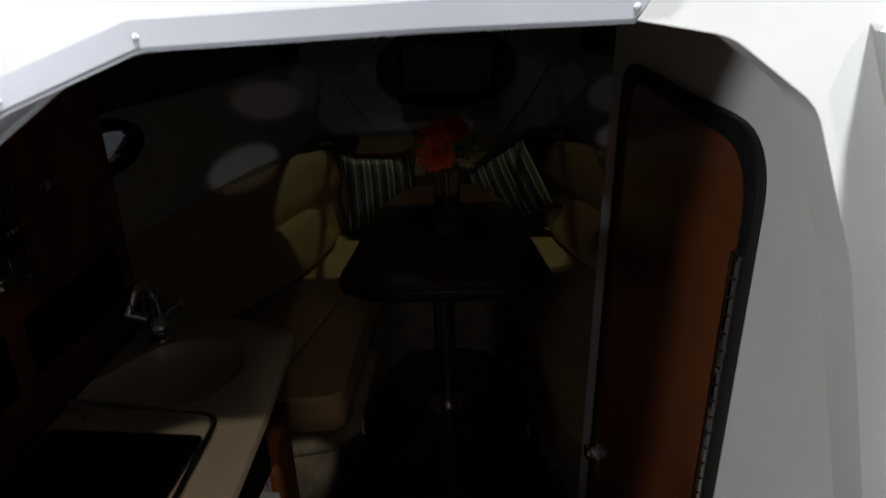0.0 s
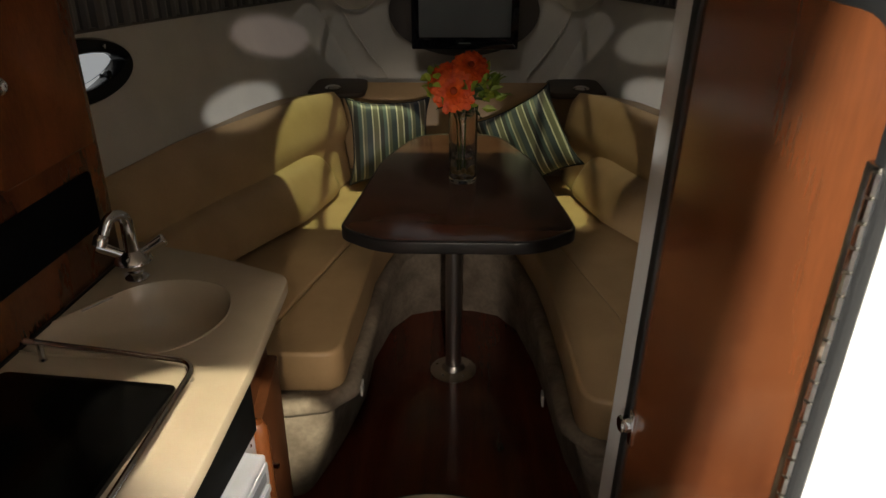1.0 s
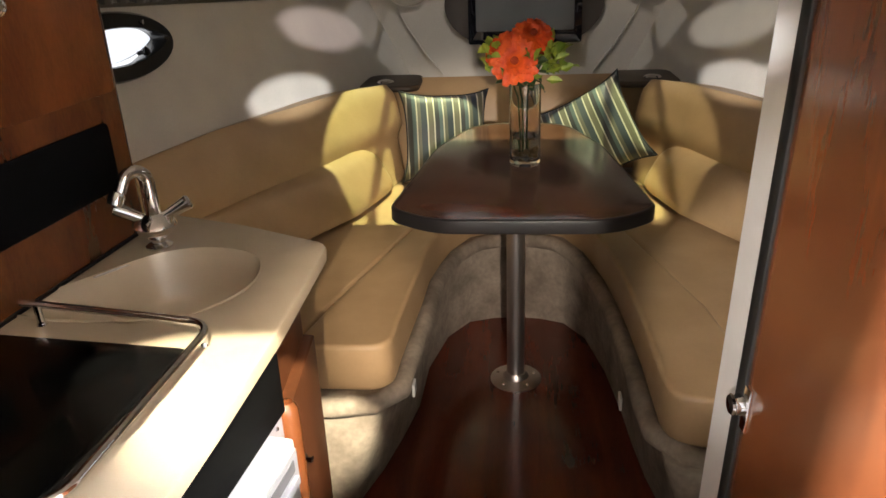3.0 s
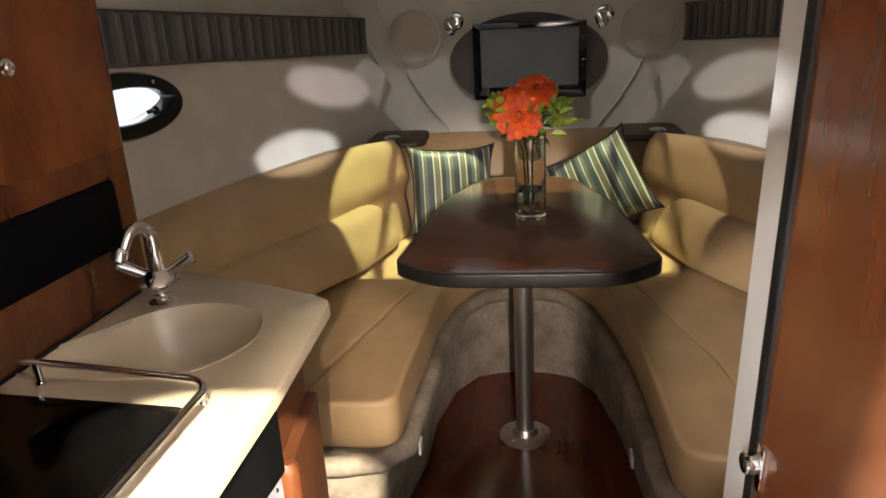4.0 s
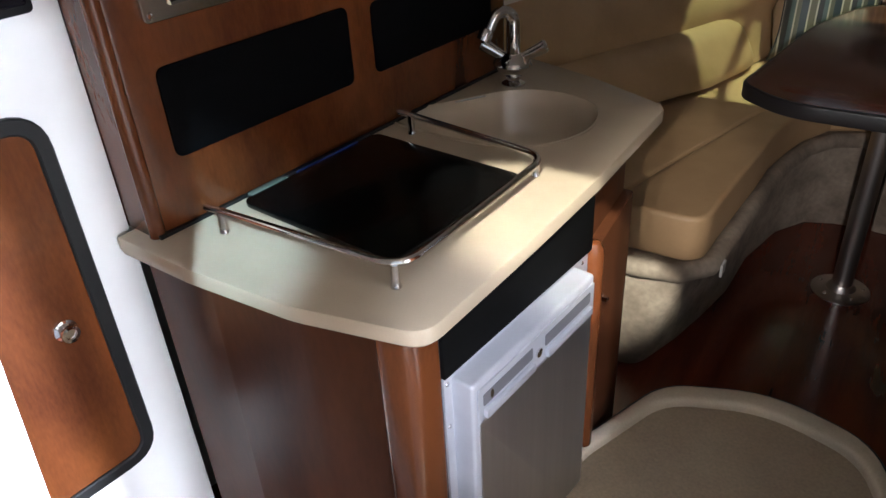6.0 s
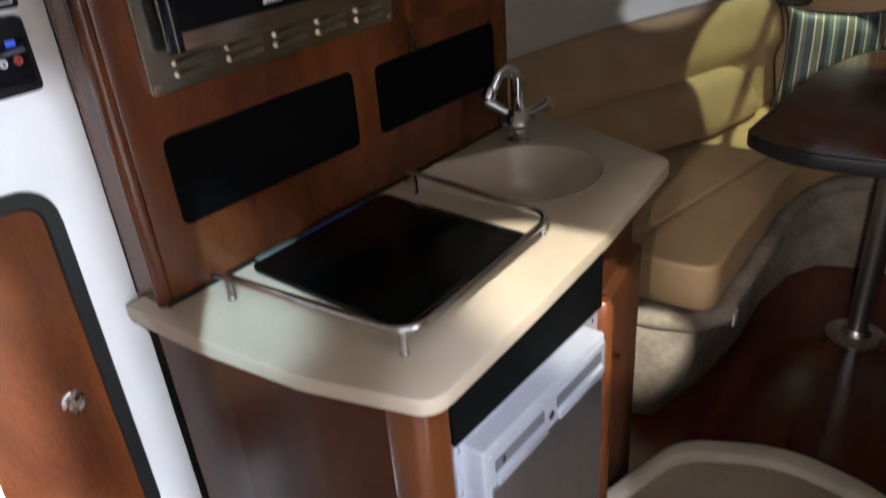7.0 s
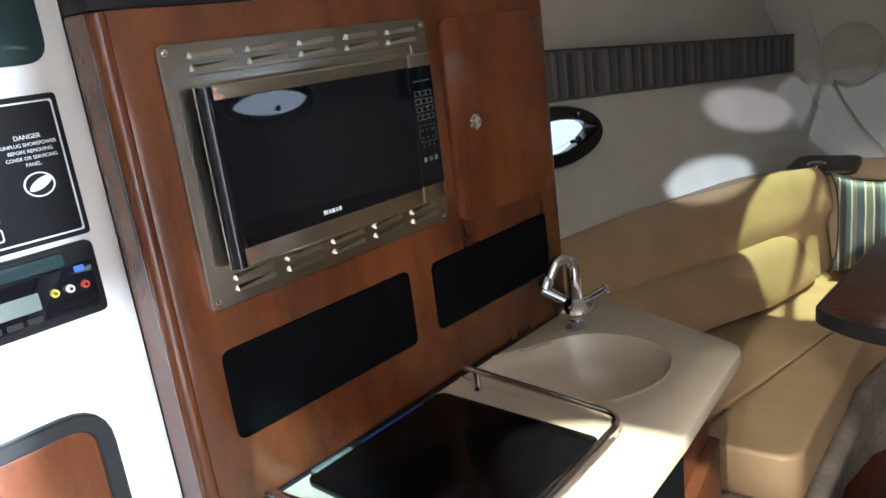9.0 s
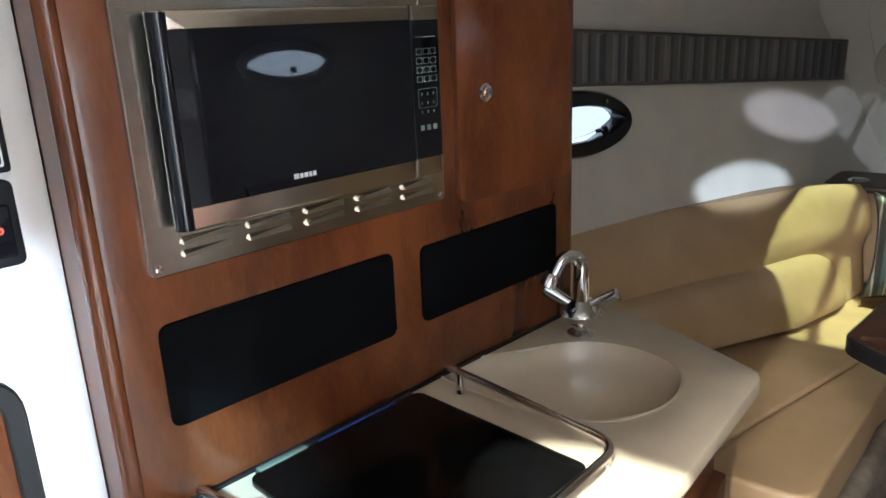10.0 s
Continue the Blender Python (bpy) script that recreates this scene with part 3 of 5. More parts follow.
def plate_ring_x(x0, x1, y0, y1, z0, z1, r, w, bev=0.0015):
    o = rounded(rect(y0, y1, z0, z1), r, 6)
    i = rounded(rect(y0 + w, y1 - w, z0 + w, z1 - w), max(r - w, 0.004), 6)
    bm = moved(ringed(o, i, x0, x1), FACE_X)
    bmesh.ops.recalc_face_normals(bm, faces=bm.faces)
    return bevelled(bm, bev, 1, 50)


def words(name, text, size, m, material, parent):
    """Built-in lettering as a mesh that faces +x; m places its centre."""
    c = bpy.data.curves.new(name, "FONT")
    c.body, c.size, c.align_x, c.align_y, c.extrude = text, size, "CENTER", "CENTER", 0.0003
    ob = bpy.data.objects.new(name, c)
    scene.collection.objects.link(ob)
    me = bpy.data.meshes.new_from_object(ob)
    bpy.data.objects.remove(ob)
    me.transform(m @ Matrix(((0, 0, 1, 0), (1, 0, 0, 0), (0, 1, 0, 0), (0, 0, 0, 1))))
    me.materials.append(material)
    o = new(name, me)
    o.parent = parent
    return o


def build_white_side():
    """The white moulded side aft of the galley, with a locker, switch panel and stereo."""
    w = thing("wall_galley_aft", "white moulded cabin side aft of the galley", "wall", GALLEY, kind="structure")
    X = -0.08
    part("moulding", bevelled(box(-0.5, X, -0.50, -0.068, 0, CEIL), 0.004, 2), gelcoat, w)
    m = GALLEY
    cov = thing("locker_window", "smoked dark acrylic locker cover", "cover", m)
    part("pane", plate_x(X, X + 0.006, -0.42, -0.098, 1.565, 1.765, 0.03), smoked, cov)
    door = thing("locker_door", "small closed cherry locker door in black rubber", "cupboard door", m)
    part("rubber_seal", plate_ring_x(X - 0.004, X + 0.012, -0.43, -0.142, 0.47, 1.125, 0.06, 0.024, 0.003), rubber, door, "black rubber seal")
    part("door_leaf", plate_x(X - 0.004, X + 0.007, -0.406, -0.166, 0.494, 1.101, 0.032), cherry, door)
    kn = turned([(0.018, 0), (0.018, 0.004), (0.012, 0.006), (0.012, 0.012), (0.015, 0.016), (0.014, 0.02), (0.009, 0.0205), (0.008, 0.017), (0.0, 0.017)], 24)
    part("knob", moved(kn, pose(X + 0.007, -0.217, 0.79, 0, 90, 0)), chrome, door, "chrome push knob")
    ep = thing("switch_panel", "black electrical switch panel with white print", "switch panel", m)
    part("plate", plate_x(X, X + 0.010, -0.43, -0.104, 1.350, 1.530, 0.006), black_panel, ep)
    part("border_line", plate_ring_x(X + 0.010, X + 0.0108, -0.422, -0.111, 1.357, 1.523, 0.003, 0.002, 0), white_print, ep)
    F = X + 0.0106
    for k, (t, z) in enumerate((("DANGER", 1.482), ("UNPLUG SHOREPOWER", 1.473), ("BEFORE REMOVING", 1.465), ("COVER OR SERVICING", 1.457), ("PANEL.", 1.449))):
        words("warning_text", t, 0.0078 if k == 0 else 0.0060, pose(F, -0.150, z), white_print, ep)
    em = turned([(0.0185, 0), (0.0185, 0.0006), (0.0165, 0.0006), (0.0165, 0)], 30, False)
    part("emblem_ring", moved(em, pose(F, -0.150, 1.424, 0, 90, 0) @ Matrix.Diagonal((0.82, 1, 1, 1))), white_print, ep)
    part("emblem_leaf", moved(slab(lens_shape(0.016, 0.006, 24), 0, 0.0006), Matrix.Translation((F, -0.148, 1.425)) @ FACE_X @ pose(0, 0, 0, 0, 0, 25)), white_print, ep)
    for k, z in enumerate((1.462, 1.440, 1.418, 1.396, 1.374)):
        sw = part("switch_frame", plate_ring_x(X + 0.010, X + 0.0112, -0.262, -0.205, z - 0.008, z + 0.008, 0.003, 0.0012, 0), white_print, ep)
        if k == 4:
            words("switch_text", "AIR", 0.007, pose(F, -0.234, z + 0.0035), white_print, sw)
            words("switch_text", "CONDITIONER", 0.007, pose(F, -0.234, z - 0.0035), white_print, sw)
        else:
            part("print_bar", box(F, F + 0.0004, -0.25, -0.218, z - 0.002, z + 0.002), white_print, sw)
    st = thing("car_stereo", "black radio with a grey display and sockets", "stereo", m)
    part("housing", plate_x(X, X + 0.016, -0.43, -0.108, 1.246, 1.343, 0.010, 0.004), black_panel, st)
    part("faceplate", plate_x(X + 0.016, X + 0.022, -0.42, -0.118, 1.258, 1.318, 0.005, 0.002), black_glass, st)
    part("display", plate_x(X + 0.022, X + 0.0226, -0.33, -0.19, 1.276, 1.298, 0.002, 0), lcd, st, "grey lcd display")
    part("top_visor", plate_x(X + 0.016, X + 0.026, -0.42, -0.15, 1.320, 1.338, 0.008, 0.004), smoked, st)
    part("brand_oval", moved(slab(ellipse(0.009, 0.0035, 20), 0, 0.0005), Matrix.Translation((X + 0.0222, -0.245, 1.306)) @ FACE_X), white_print, st)
    for yy, mm in ((-0.172, brass_yellow), (-0.153, tag_white), (-0.134, red_plastic)):
        sk = part("socket", moved(turned([(0.0050, 0), (0.0050, 0.005), (0.0030, 0.005), (0.0030, 0.001)], 16), pose(X + 0.022, yy, 1.291, 0, 90, 0)), mm, st)
        part("pin", moved(turned([(0.0024, 0), (0.0024, 0.007)], 10), pose(X + 0.022, yy, 1.291, 0, 90, 0)), chrome, sk)
    part("blue_key", plate_x(X + 0.022, X + 0.0235, -0.142, -0.130, 1.309, 1.316, 0.001, 0), surface("blue key", (0.05, 0.12, 0.7), 0.3), st)
    for k in range(6):
        part("preset_key", plate_x(X + 0.022, X + 0.0235, -0.33 + k * 0.024, -0.312 + k * 0.024, 1.262, 1.269, 0.001, 0), rubber, st)


build_white_side()


def spline(pts, n):
    """A smooth closed line through points."""
    P = [Vector(p) for p in pts]
    out = []
    for i in range(len(P)):
        a, b, c, d = P[i - 1], P[i], P[(i + 1) % len(P)], P[(i + 2) % len(P)]
        for k in range(n):
            t = k / n
            out.append(0.5 * (2 * b + (c - a) * t + (2 * a - 5 * b + 4 * c - d) * t * t + (3 * b - a - 3 * c + d) * t ** 3))
    return out


def slab_hole(outer, inner, z0, z1, bev=0.006):
    """A slab with one opening and a rounded outer edge."""
    bm = bmesh.new()
    c = Vector((sum(p[0] for p in outer) / len(outer), sum(p[1] for p in outer) / len(outer)))

    def ins(d):
        out = []
        n = len(outer)
        for i in range(n):
            a, b = Vector(outer[i - 1]), Vector(outer[(i + 1) % n])
            t = (b - a).normalized()
            nn = Vector((-t.y, t.x))
            p = Vector(outer[i])
            if nn.dot(c - p) < 0:
                nn = -nn
            out.append(p + nn * d)
        return out

    loops = []
    for d, z in ((0, z0 + bev), (0, z1 - bev), (bev * 0.3, z1 - bev * 0.3), (bev, z1)):
        loops.append([bm.verts.new((p[0], p[1], z)) for p in ins(d)])
    low = [bm.verts.new((p[0], p[1], z0)) for p in ins(bev)]
    loops.insert(0, low)
    for a, b in zip(loops, loops[1:]):
        for i in range(len(a)):
            j = (i + 1) % len(a)
            bm.faces.new((a[i], a[j], b[j], b[i]))
    hi = [bm.verts.new((p[0], p[1], z1)) for p in inner]
    ho = [bm.verts.new((p[0], p[1], z0)) for p in inner]
    for i in range(len(hi)):
        j = (i + 1) % len(hi)
        bm.faces.new((hi[i], hi[j], ho[j], ho[i]))
    for o, h in ((loops[-1], hi), (low, ho)):
        es = []
        for loop in (o, h):
            for i in range(len(loop)):
                e = bm.edges.get((loop[i], loop[(i + 1) % len(loop)]))
                es.append(e)
        bmesh.ops.triangle_fill(bm, edges=es, use_beauty=True)
    bmesh.ops.recalc_face_normals(bm, faces=bm.faces)
    return bm


TOP = 0.90


def build_galley():
    m = GALLEY
    # worktop with the moulded sink
    outer = rounded([(-0.068, -0.098), (0.10, -0.094), (0.30, -0.068), (0.485, -0.012), (0.472, 0.25), (0.456, 0.48), (0.417, 0.830), (0.20, 0.910), (-0.03, 0.965), (-0.068, 0.96)], [0, 0.1, 0.2, 0.045, 0.1, 0.1, 0.055, 0.1, 0, 0], 6)
    basin = spline([(-0.035, 0.505), (0.02, 0.60), (0.10, 0.735), (0.20, 0.780), (0.303, 0.748), (0.345, 0.640), (0.308, 0.533), (0.22, 0.482), (0.11, 0.468), (0.01, 0.470)], 7)
    wt = thing("worktop", "beige moulded worktop with rounded front corners", "worktop", m)
    part("counter_slab", slab_hole(outer, basin, TOP - 0.032, TOP, 0.007), solid_surface, wt)
    bm = bmesh.new()
    rows = []
    for s, d in ((1.012, 0.0015), (1.0, -0.003), (0.97, -0.012), (0.93, -0.035), (0.86, -0.075), (0.74, -0.105), (0.5, -0.122), (0.2, -0.128), (0.06, -0.13)):
        row = []
        for p in basin:
            q = Vector((0.21, 0.63)) + (Vector(p) - Vector((0.21, 0.63))) * s
            shallow = smooth01((0.10 - q.x) / 0.10)
            row.append(bm.verts.new((q.x, q.y, TOP + d * (1 - 0.7 * shallow))))
        rows.append(row)
    for a, b in zip(rows, rows[1:]):
        for i in range(len(a)):
            bm.faces.new((a[i], a[(i + 1) % len(a)], b[(i + 1) % len(a)], b[i]))
    bm.faces.new(rows[-1])
    bmesh.ops.recalc_face_normals(bm, faces=bm.faces)
    thick(bm, 0.004)
    sink = part("sink_basin", bm, solid_surface, wt, "moulded beige sink basin")
    part("drain", moved(turned([(0.026, 0), (0.026, 0.003), (0.020, 0.004), (0.018, 0.0015), (0, 0.0015)], 24), pose(0.21, 0.63, TOP - 0.129)), chrome, sink, "chrome drain ring")
    part("overflow_dot", moved(turned([(0.005, 0), (0.005, 0.001), (0.0, 0.0015)], 12), pose(0.330, 0.645, TOP - 0.014, 0, -70, 0)), chrome, sink)
    # sticker behind the sink
    s = thing("care_label", "small clear label stuck on the worktop", "label", m @ pose(0.055, 0.655, TOP + 0.0005, 0, 0, 62))
    part("film", box(-0.035, 0.035, -0.006, 0.006, 0, 0.0006), surface("label film", (0.70, 0.66, 0.58), 0.25), s)
    part("print_bar", box(-0.03, 0.03, -0.002, 0.002, 0.0007, 0.001), white_print, s)

    # hob with its black lid
    h = thing("hob", "black glass hob lid flush in the worktop", "hob", m)
    part("lid", slab(rounded(rect(0.03, 0.36, 0.072, 0.392), 0.018, 5), TOP + 0.004, TOP + 0.016, 0.003), hob_glass, h)
    part("base", slab(rounded(rect(0.036, 0.354, 0.078, 0.386), 0.012, 4), TOP - 0.001, TOP + 0.004), black_panel, h)
    part("hinge_bar", box(0.018, 0.030, 0.09, 0.385, TOP, TOP + 0.013, 0.003), black_panel, h)
    part("blue_film", box(0.0295, 0.0325, 0.19, 0.34, TOP + 0.004, TOP + 0.0172), dark_blue, h, "blue protective film edge")
    part("grey_hinge", box(0.022, 0.034, 0.09, 0.17, TOP + 0.012, TOP + 0.018, 0.002), lcd, h)

    # fiddle rail
    z = TOP + 0.037
    line = bend([(0.036, 0.455, z), (0.381, 0.430, z), (0.402, 0.043, z), (0.036, 0.003, z)], 0.045, 8)
    r = thing("fiddle_rail", "polished steel rail round the hob", "rail", m)
    part("rail", tube(line, 0.0062, 12), chrome, r)
    for x, y in ((0.066, 0.452), (0.362, 0.428), (0.386, 0.046), (0.066, 0.007)):
        p = part("post", moved(turned([(0.0085, 0), (0.0075, 0.004), (0.0062, 0.008), (0.0062, 0.036)], 14), pose(x, y, TOP)), chrome, r)

    # tap
    t = thing("mixer_tap", "polished chrome two-handle tap behind the sink", "tap", m @ pose(0.084, 0.774, TOP + 0.001, 0, 0, 0))
    part("base", turned([(0.026, 0), (0.026, 0.004), (0.020, 0.008), (0.013, 0.011), (0.013, 0.017), (0.022, 0.023), (0.037, 0.037), (0.041, 0.046), (0.037, 0.055), (0.025, 0.064), (0.015, 0.071), (0.012, 0.080)], 32), chrome, t)
    out_way, rr = Vector((-0.38, -0.92, 0)), 0.027
    sp = [Vector((0, 0, z)) for z in (0.066, 0.09, 0.115, 0.132)]
    sp += [out_way * rr * (1 - math.cos(radians(a))) + Vector((0, 0, 0.134 + rr * math.sin(radians(a)))) for a in range(15, 151, 15)]
    sp.append(sp[-1] + out_way * 0.010 + Vector((0, 0, -0.017)))
    part("spout", tube(sp, [0.0160 - 0.0040 * min(1, k / 8) for k in range(len(sp))], 14), chrome, t)
    part("aerator", moved(turned([(0.0145, 0), (0.0155, 0.016), (0.012, 0.024)], 16), pose(-0.029, -0.069, 0.110, -28, 12, 0)), chrome, t)
    for a in (-66, 112):
        arm = part("handle", moved(tube([(0, 0, 0), (0, 0, 0.03), (0, 0, 0.040), (0, 0, 0.074)], [0.012, 0.0105, 0.0115, 0.0145], 14), pose(0, 0, 0.050) @ pose(0, 0, 0, 0, 0, a) @ pose(0, 0, 0, -62, 0, 0)), chrome, t)
        part("handle_cap", moved(turned([(0.0145, 0), (0.0145, 0.005), (0.011, 0.008), (0, 0.009)], 14), pose(0, 0, 0.050) @ pose(0, 0, 0, 0, 0, a) @ pose(0, 0, 0, -62, 0, 0) @ pose(0, 0, 0.073)), chrome, arm)

    # lower cabinet
    c = thing("galley_base_cabinet", "cherry galley cabinet under the worktop", "cabinet", m)
    body = rounded([(-0.06, -0.065), (0.10, -0.060), (0.28, -0.040), (0.395, -0.005), (0.395, 0.03), (0.425, 0.05), (0.425, 0.44), (0.430, 0.47), (0.375, 0.755), (0.31, 0.81), (0.17, 0.875), (-0.06, 0.93)], [0, 0.1, 0.1, 0.02, 0, 0, 0, 0, 0.05, 0.05, 0.1, 0], 5)
    part("carcass", slab_hole(body, [Vector((0.20, 0.62)) + (Vector(p) - Vector((0.20, 0.62))) * 1.04 for p in basin], 0.0, TOP - 0.033, 0.001), cherry_side, c)
    post = rounded([(0.385, -0.022), (0.452, -0.006), (0.455, 0.052), (0.40, 0.055)], [0.02, 0.028, 0.012, 0.01], 6)
    part("corner_post", slab(post, 0.0, TOP - 0.034, 0.002), cherry, c, "rounded cherry corner post")
    part("vent_strip", box(0.42, 0.453, 0.056, 0.475, 0.758, TOP - 0.034, 0.002), matt_black, c, "black strip under the worktop edge")
    part("front_panel", bevelled(slab(rounded([(0.43, 0.475), (0.452, 0.475), (0.398, 0.75), (0.368, 0.75)], 0.008, 3), 0.0, 0.738), 0.003), cherry_side, c)
    part("rounded_stile", moved(turned([(0.021, 0), (0.021, 0.690), (0.019, 0.703), (0.012, 0.713), (0.0, 0.716)], 18), pose(0.446, 0.492, 0.05)), cherry, c, "rounded cherry stile beside the fridge")
    part("catch", moved(turned([(0.010, 0), (0.010, 0.004), (0.006, 0.008), (0.006, 0.018), (0.0, 0.02)], 16), pose(0.445, 0.53, 0.62, 0, 90, 0)), chrome, c, "chrome door catch")

    # fridge
    f = thing("refrigerator", "small silver built-in fridge with a grip strip", "fridge", m)
    part("surround", plate_x(0.425, 0.448, 0.058, 0.47, 0.14, 0.757, 0.008), silver_plastic, f)
    door = part("door", box(0.442, 0.486, 0.075, 0.425, 0.16, 0.748, 0.006, 3), silver_plastic, f)
    part("door_panel", plate_x(0.486, 0.4885, 0.088, 0.416, 0.17, 0.668, 0.004, 0.001), satin_steel, door, "brushed steel door panel")
    part("grip_strip", plate_x(0.486, 0.4895, 0.084, 0.42, 0.674, 0.735, 0.006, 0.0015), silver_plastic, door)
    for a, b in ((0.095, 0.225), (0.262, 0.405)):
        g = part("grip_recess", plate_x(0.4895, 0.4905, a, b, 0.700, 0.722, 0.003, 0), grip_grey, door)
        part("grip_bar", plate_x(0.4895, 0.4975, a, b, 0.679, 0.694, 0.003, 0.0015), silver_plastic, g)
    part("lock", moved(turned([(0.008, 0), (0.008, 0.003), (0.005, 0.004)], 16), pose(0.4895, 0.243, 0.70, 0, 90, 0)), chrome, door)
    part("emblem", moved(slab(ellipse(0.004, 0.009, 18), 0, 0.001), Matrix.Translation((0.4905, 0.115, 0.712)) @ FACE_X), chrome, door)
    for yy in (0.066, 0.448):
        for zz in (0.18, 0.45, 0.66, 0.742):
            part("screw", moved(turned([(0.004, 0), (0.003, 0.0018), (0, 0.002)], 10), pose(0.448, yy, zz, 0, 90, 0)), chrome, f)

    # tall unit over the worktop
    u = thing("galley_wall_unit", "tall varnished cherry unit over the worktop", "cabinet", m)
    prof = rounded([(-0.078, -0.068), (-0.004, -0.068), (0.0, -0.02), (0.0, 0.868), (-0.078, 0.868)], [0, 0.035, 0.0, 0.012, 0], 8)
    part("front_board", slab(prof, TOP - 0.002, 1.615, 0.002), cherry, u)
    part("back_box", box(-0.35, -0.078, -0.066, 0.86, TOP - 0.002, CEIL), cherry_side, u)
    part("corner_bead", moved(tube([(0, 0, TOP), (0, 0, 1.612)], 0.013, 14), pose(-0.012, -0.060, 0)), cherry, u, "rounded cherry corner bead")
    # black strip that fills the space up to the ceiling
    part("top_strip", box(-0.078, -0.012, -0.066, 0.87, 1.617, CEIL), rubber, u, "dark strip between the unit and the ceiling")
    # contact shadow at the unit's foot, put in as a thin black strip
    part("foot_shadow_strip", box(-0.07, 0.006, -0.066, 0.866, TOP + 0.0005, TOP + 0.006), rubber, u, "dark strip standing in for the shadow along the worktop")
    for a, b, za, zb in ((-0.004, 0.378, 1.012, 1.150), (0.437, 0.806, 1.012, 1.143)):
        part("cloth_insert", plate_x(0.0005, 0.004, a, b, za, zb, 0.016, 0.001), black_cloth, u, "black cloth-covered opening")
    d = part("door", plate_x(0.0, 0.012, 0.528, 0.845, 1.195, 1.565, 0.022, 0.003), cherry, u)
    kn = turned([(0.015, 0), (0.015, 0.003), (0.011, 0.005), (0.011, 0.009), (0.008, 0.011), (0.007, 0.008), (0.0, 0.008)], 22)
    part("knob", moved(kn, pose(0.012, 0.592, 1.374, 0, 90, 0)), chrome, d, "round chrome push knob")

    # microwave in its vented steel frame
    mw = thing("microwave", "built-in microwave in a vented stainless frame", "microwave", m)
    fr = part("trim_frame", plate_ring_x(0.0, 0.010, -0.004, 0.492, 1.212, 1.568, 0.010, 0.042, 0.0015), steel, mw, "stainless frame with pressed louvres")
    for zz, ys in ((1.541, [0.073 + k * 0.090 for k in range(5)]), (1.239, [0.073 + k * 0.090 for k in range(5)])):
        for y in ys:
            for dz in (-0.009, 0.007):
                bm = bmesh.new()
                a = [bm.verts.new(p) for p in ((0.0095, y - 0.034, zz + dz), (0.0165, y - 0.034, zz + dz + 0.0005), (0.0150, y - 0.034, zz + dz + 0.004), (0.0095, y - 0.034, zz + dz + 0.009))]
                b = [bm.verts.new(p.co + Vector((-0.004 * (p.co.x > 0.01), 0.066, 0))) for p in a]
                for i in range(4):
                    bm.faces.new((a[i], a[(i + 1) % 4], b[(i + 1) % 4], b[i]))
                bm.faces.new(a[::-1])
                bm.faces.new(b)
                bmesh.ops.recalc_face_normals(bm, faces=bm.faces)
                part("louvre", bm, steel, fr, smooth=False)
    for y, zz in ((0.006, 1.222), (0.482, 1.222), (0.006, 1.558), (0.482, 1.558)):
        part("screw", moved(turned([(0.0055, 0), (0.0045, 0.002), (0, 0.003)], 12), pose(0.010, y, zz, 0, 90, 0)), chrome, fr)
    part("casing", box(-0.07, 0.009, 0.036, 0.452, 1.252, 1.528), steel, mw)
    door = part("door", plate_x(0.009, 0.040, 0.038, 0.404, 1.266, 1.513, 0.006, 0.003), steel, mw)
    part("door_glass", plate_x(0.040, 0.0412, 0.041, 0.404, 1.293, 1.493, 0.002, 0.0005), black_glass, door, "black glass window", smooth=False)
    part("window_screen", plate_x(0.0412, 0.0414, 0.118, 0.318, 1.322, 1.456, 0.004, 0), oven_glass, door, "faint perforated screen behind the glass", smooth=False)
    part("handle_edge", moved(tube([(0, 0, 1.268), (0, 0, 1.511)], 0.0125, 16), pose(0.030, 0.037, 0)), black_glass, door, "black door edge grip")
    cp = part("control_panel", plate_x(0.009, 0.040, 0.406, 0.460, 1.266, 1.513, 0.004, 0.003), steel, mw)
    part("control_glass", plate_x(0.040, 0.0412, 0.406, 0.459, 1.294, 1.492, 0.001, 0), black_glass, cp, smooth=False)
    F = 0.0414
    for k in range(4):
        for j in range(3):
            part("key_frame", plate_ring_x(F, F + 0.0005, 0.412 + j * 0.014, 0.424 + j * 0.014, 1.405 + k * 0.013, 1.414 + k * 0.013, 0.001, 0.0006, 0), lcd, cp)
    part("keypad_frame", plate_ring_x(F, F + 0.0005, 0.413, 0.452, 1.368, 1.396, 0.004, 0.0008, 0), lcd, cp)
    for k in range(3):
        for j in range(3):
            part("key_mark", box(F, F + 0.0004, 0.419 + j * 0.012, 0.421 + j * 0.012, 1.360 + k * 0.013, 1.364 + k * 0.013), lcd, cp)
    for j in range(3):
        part("symbol_key", box(F, F + 0.0004, 0.415 + j * 0.013, 0.423 + j * 0.013, 1.335, 1.343), lcd, cp)
    part("heading_bar", box(F, F + 0.0004, 0.412, 0.452, 1.468, 1.4695), lcd, cp)
    for k, (a, w, hh) in enumerate(((0.0, 0.008, 0.009), (0.0095, 0.005, 0.008), (0.016, 0.006, 0.008), (0.0235, 0.005, 0.008), (0.030, 0.005, 0.008))):
        part("brand_bar", box(0.0414, 0.0419, 0.186 + a, 0.186 + a + w, 1.303, 1.305 + hh * 0.5), white_print, door)


build_galley()

# ---- dinette ----
LIP_LINE = [(0.30, 2.62), (0.297, 2.80), (0.29, 2.95), (0.278, 3.12), (0.25, 3.35), (0.20, 3.56), (0.13, 3.68), (0.05, 3.715), (0.0, 3.72)]


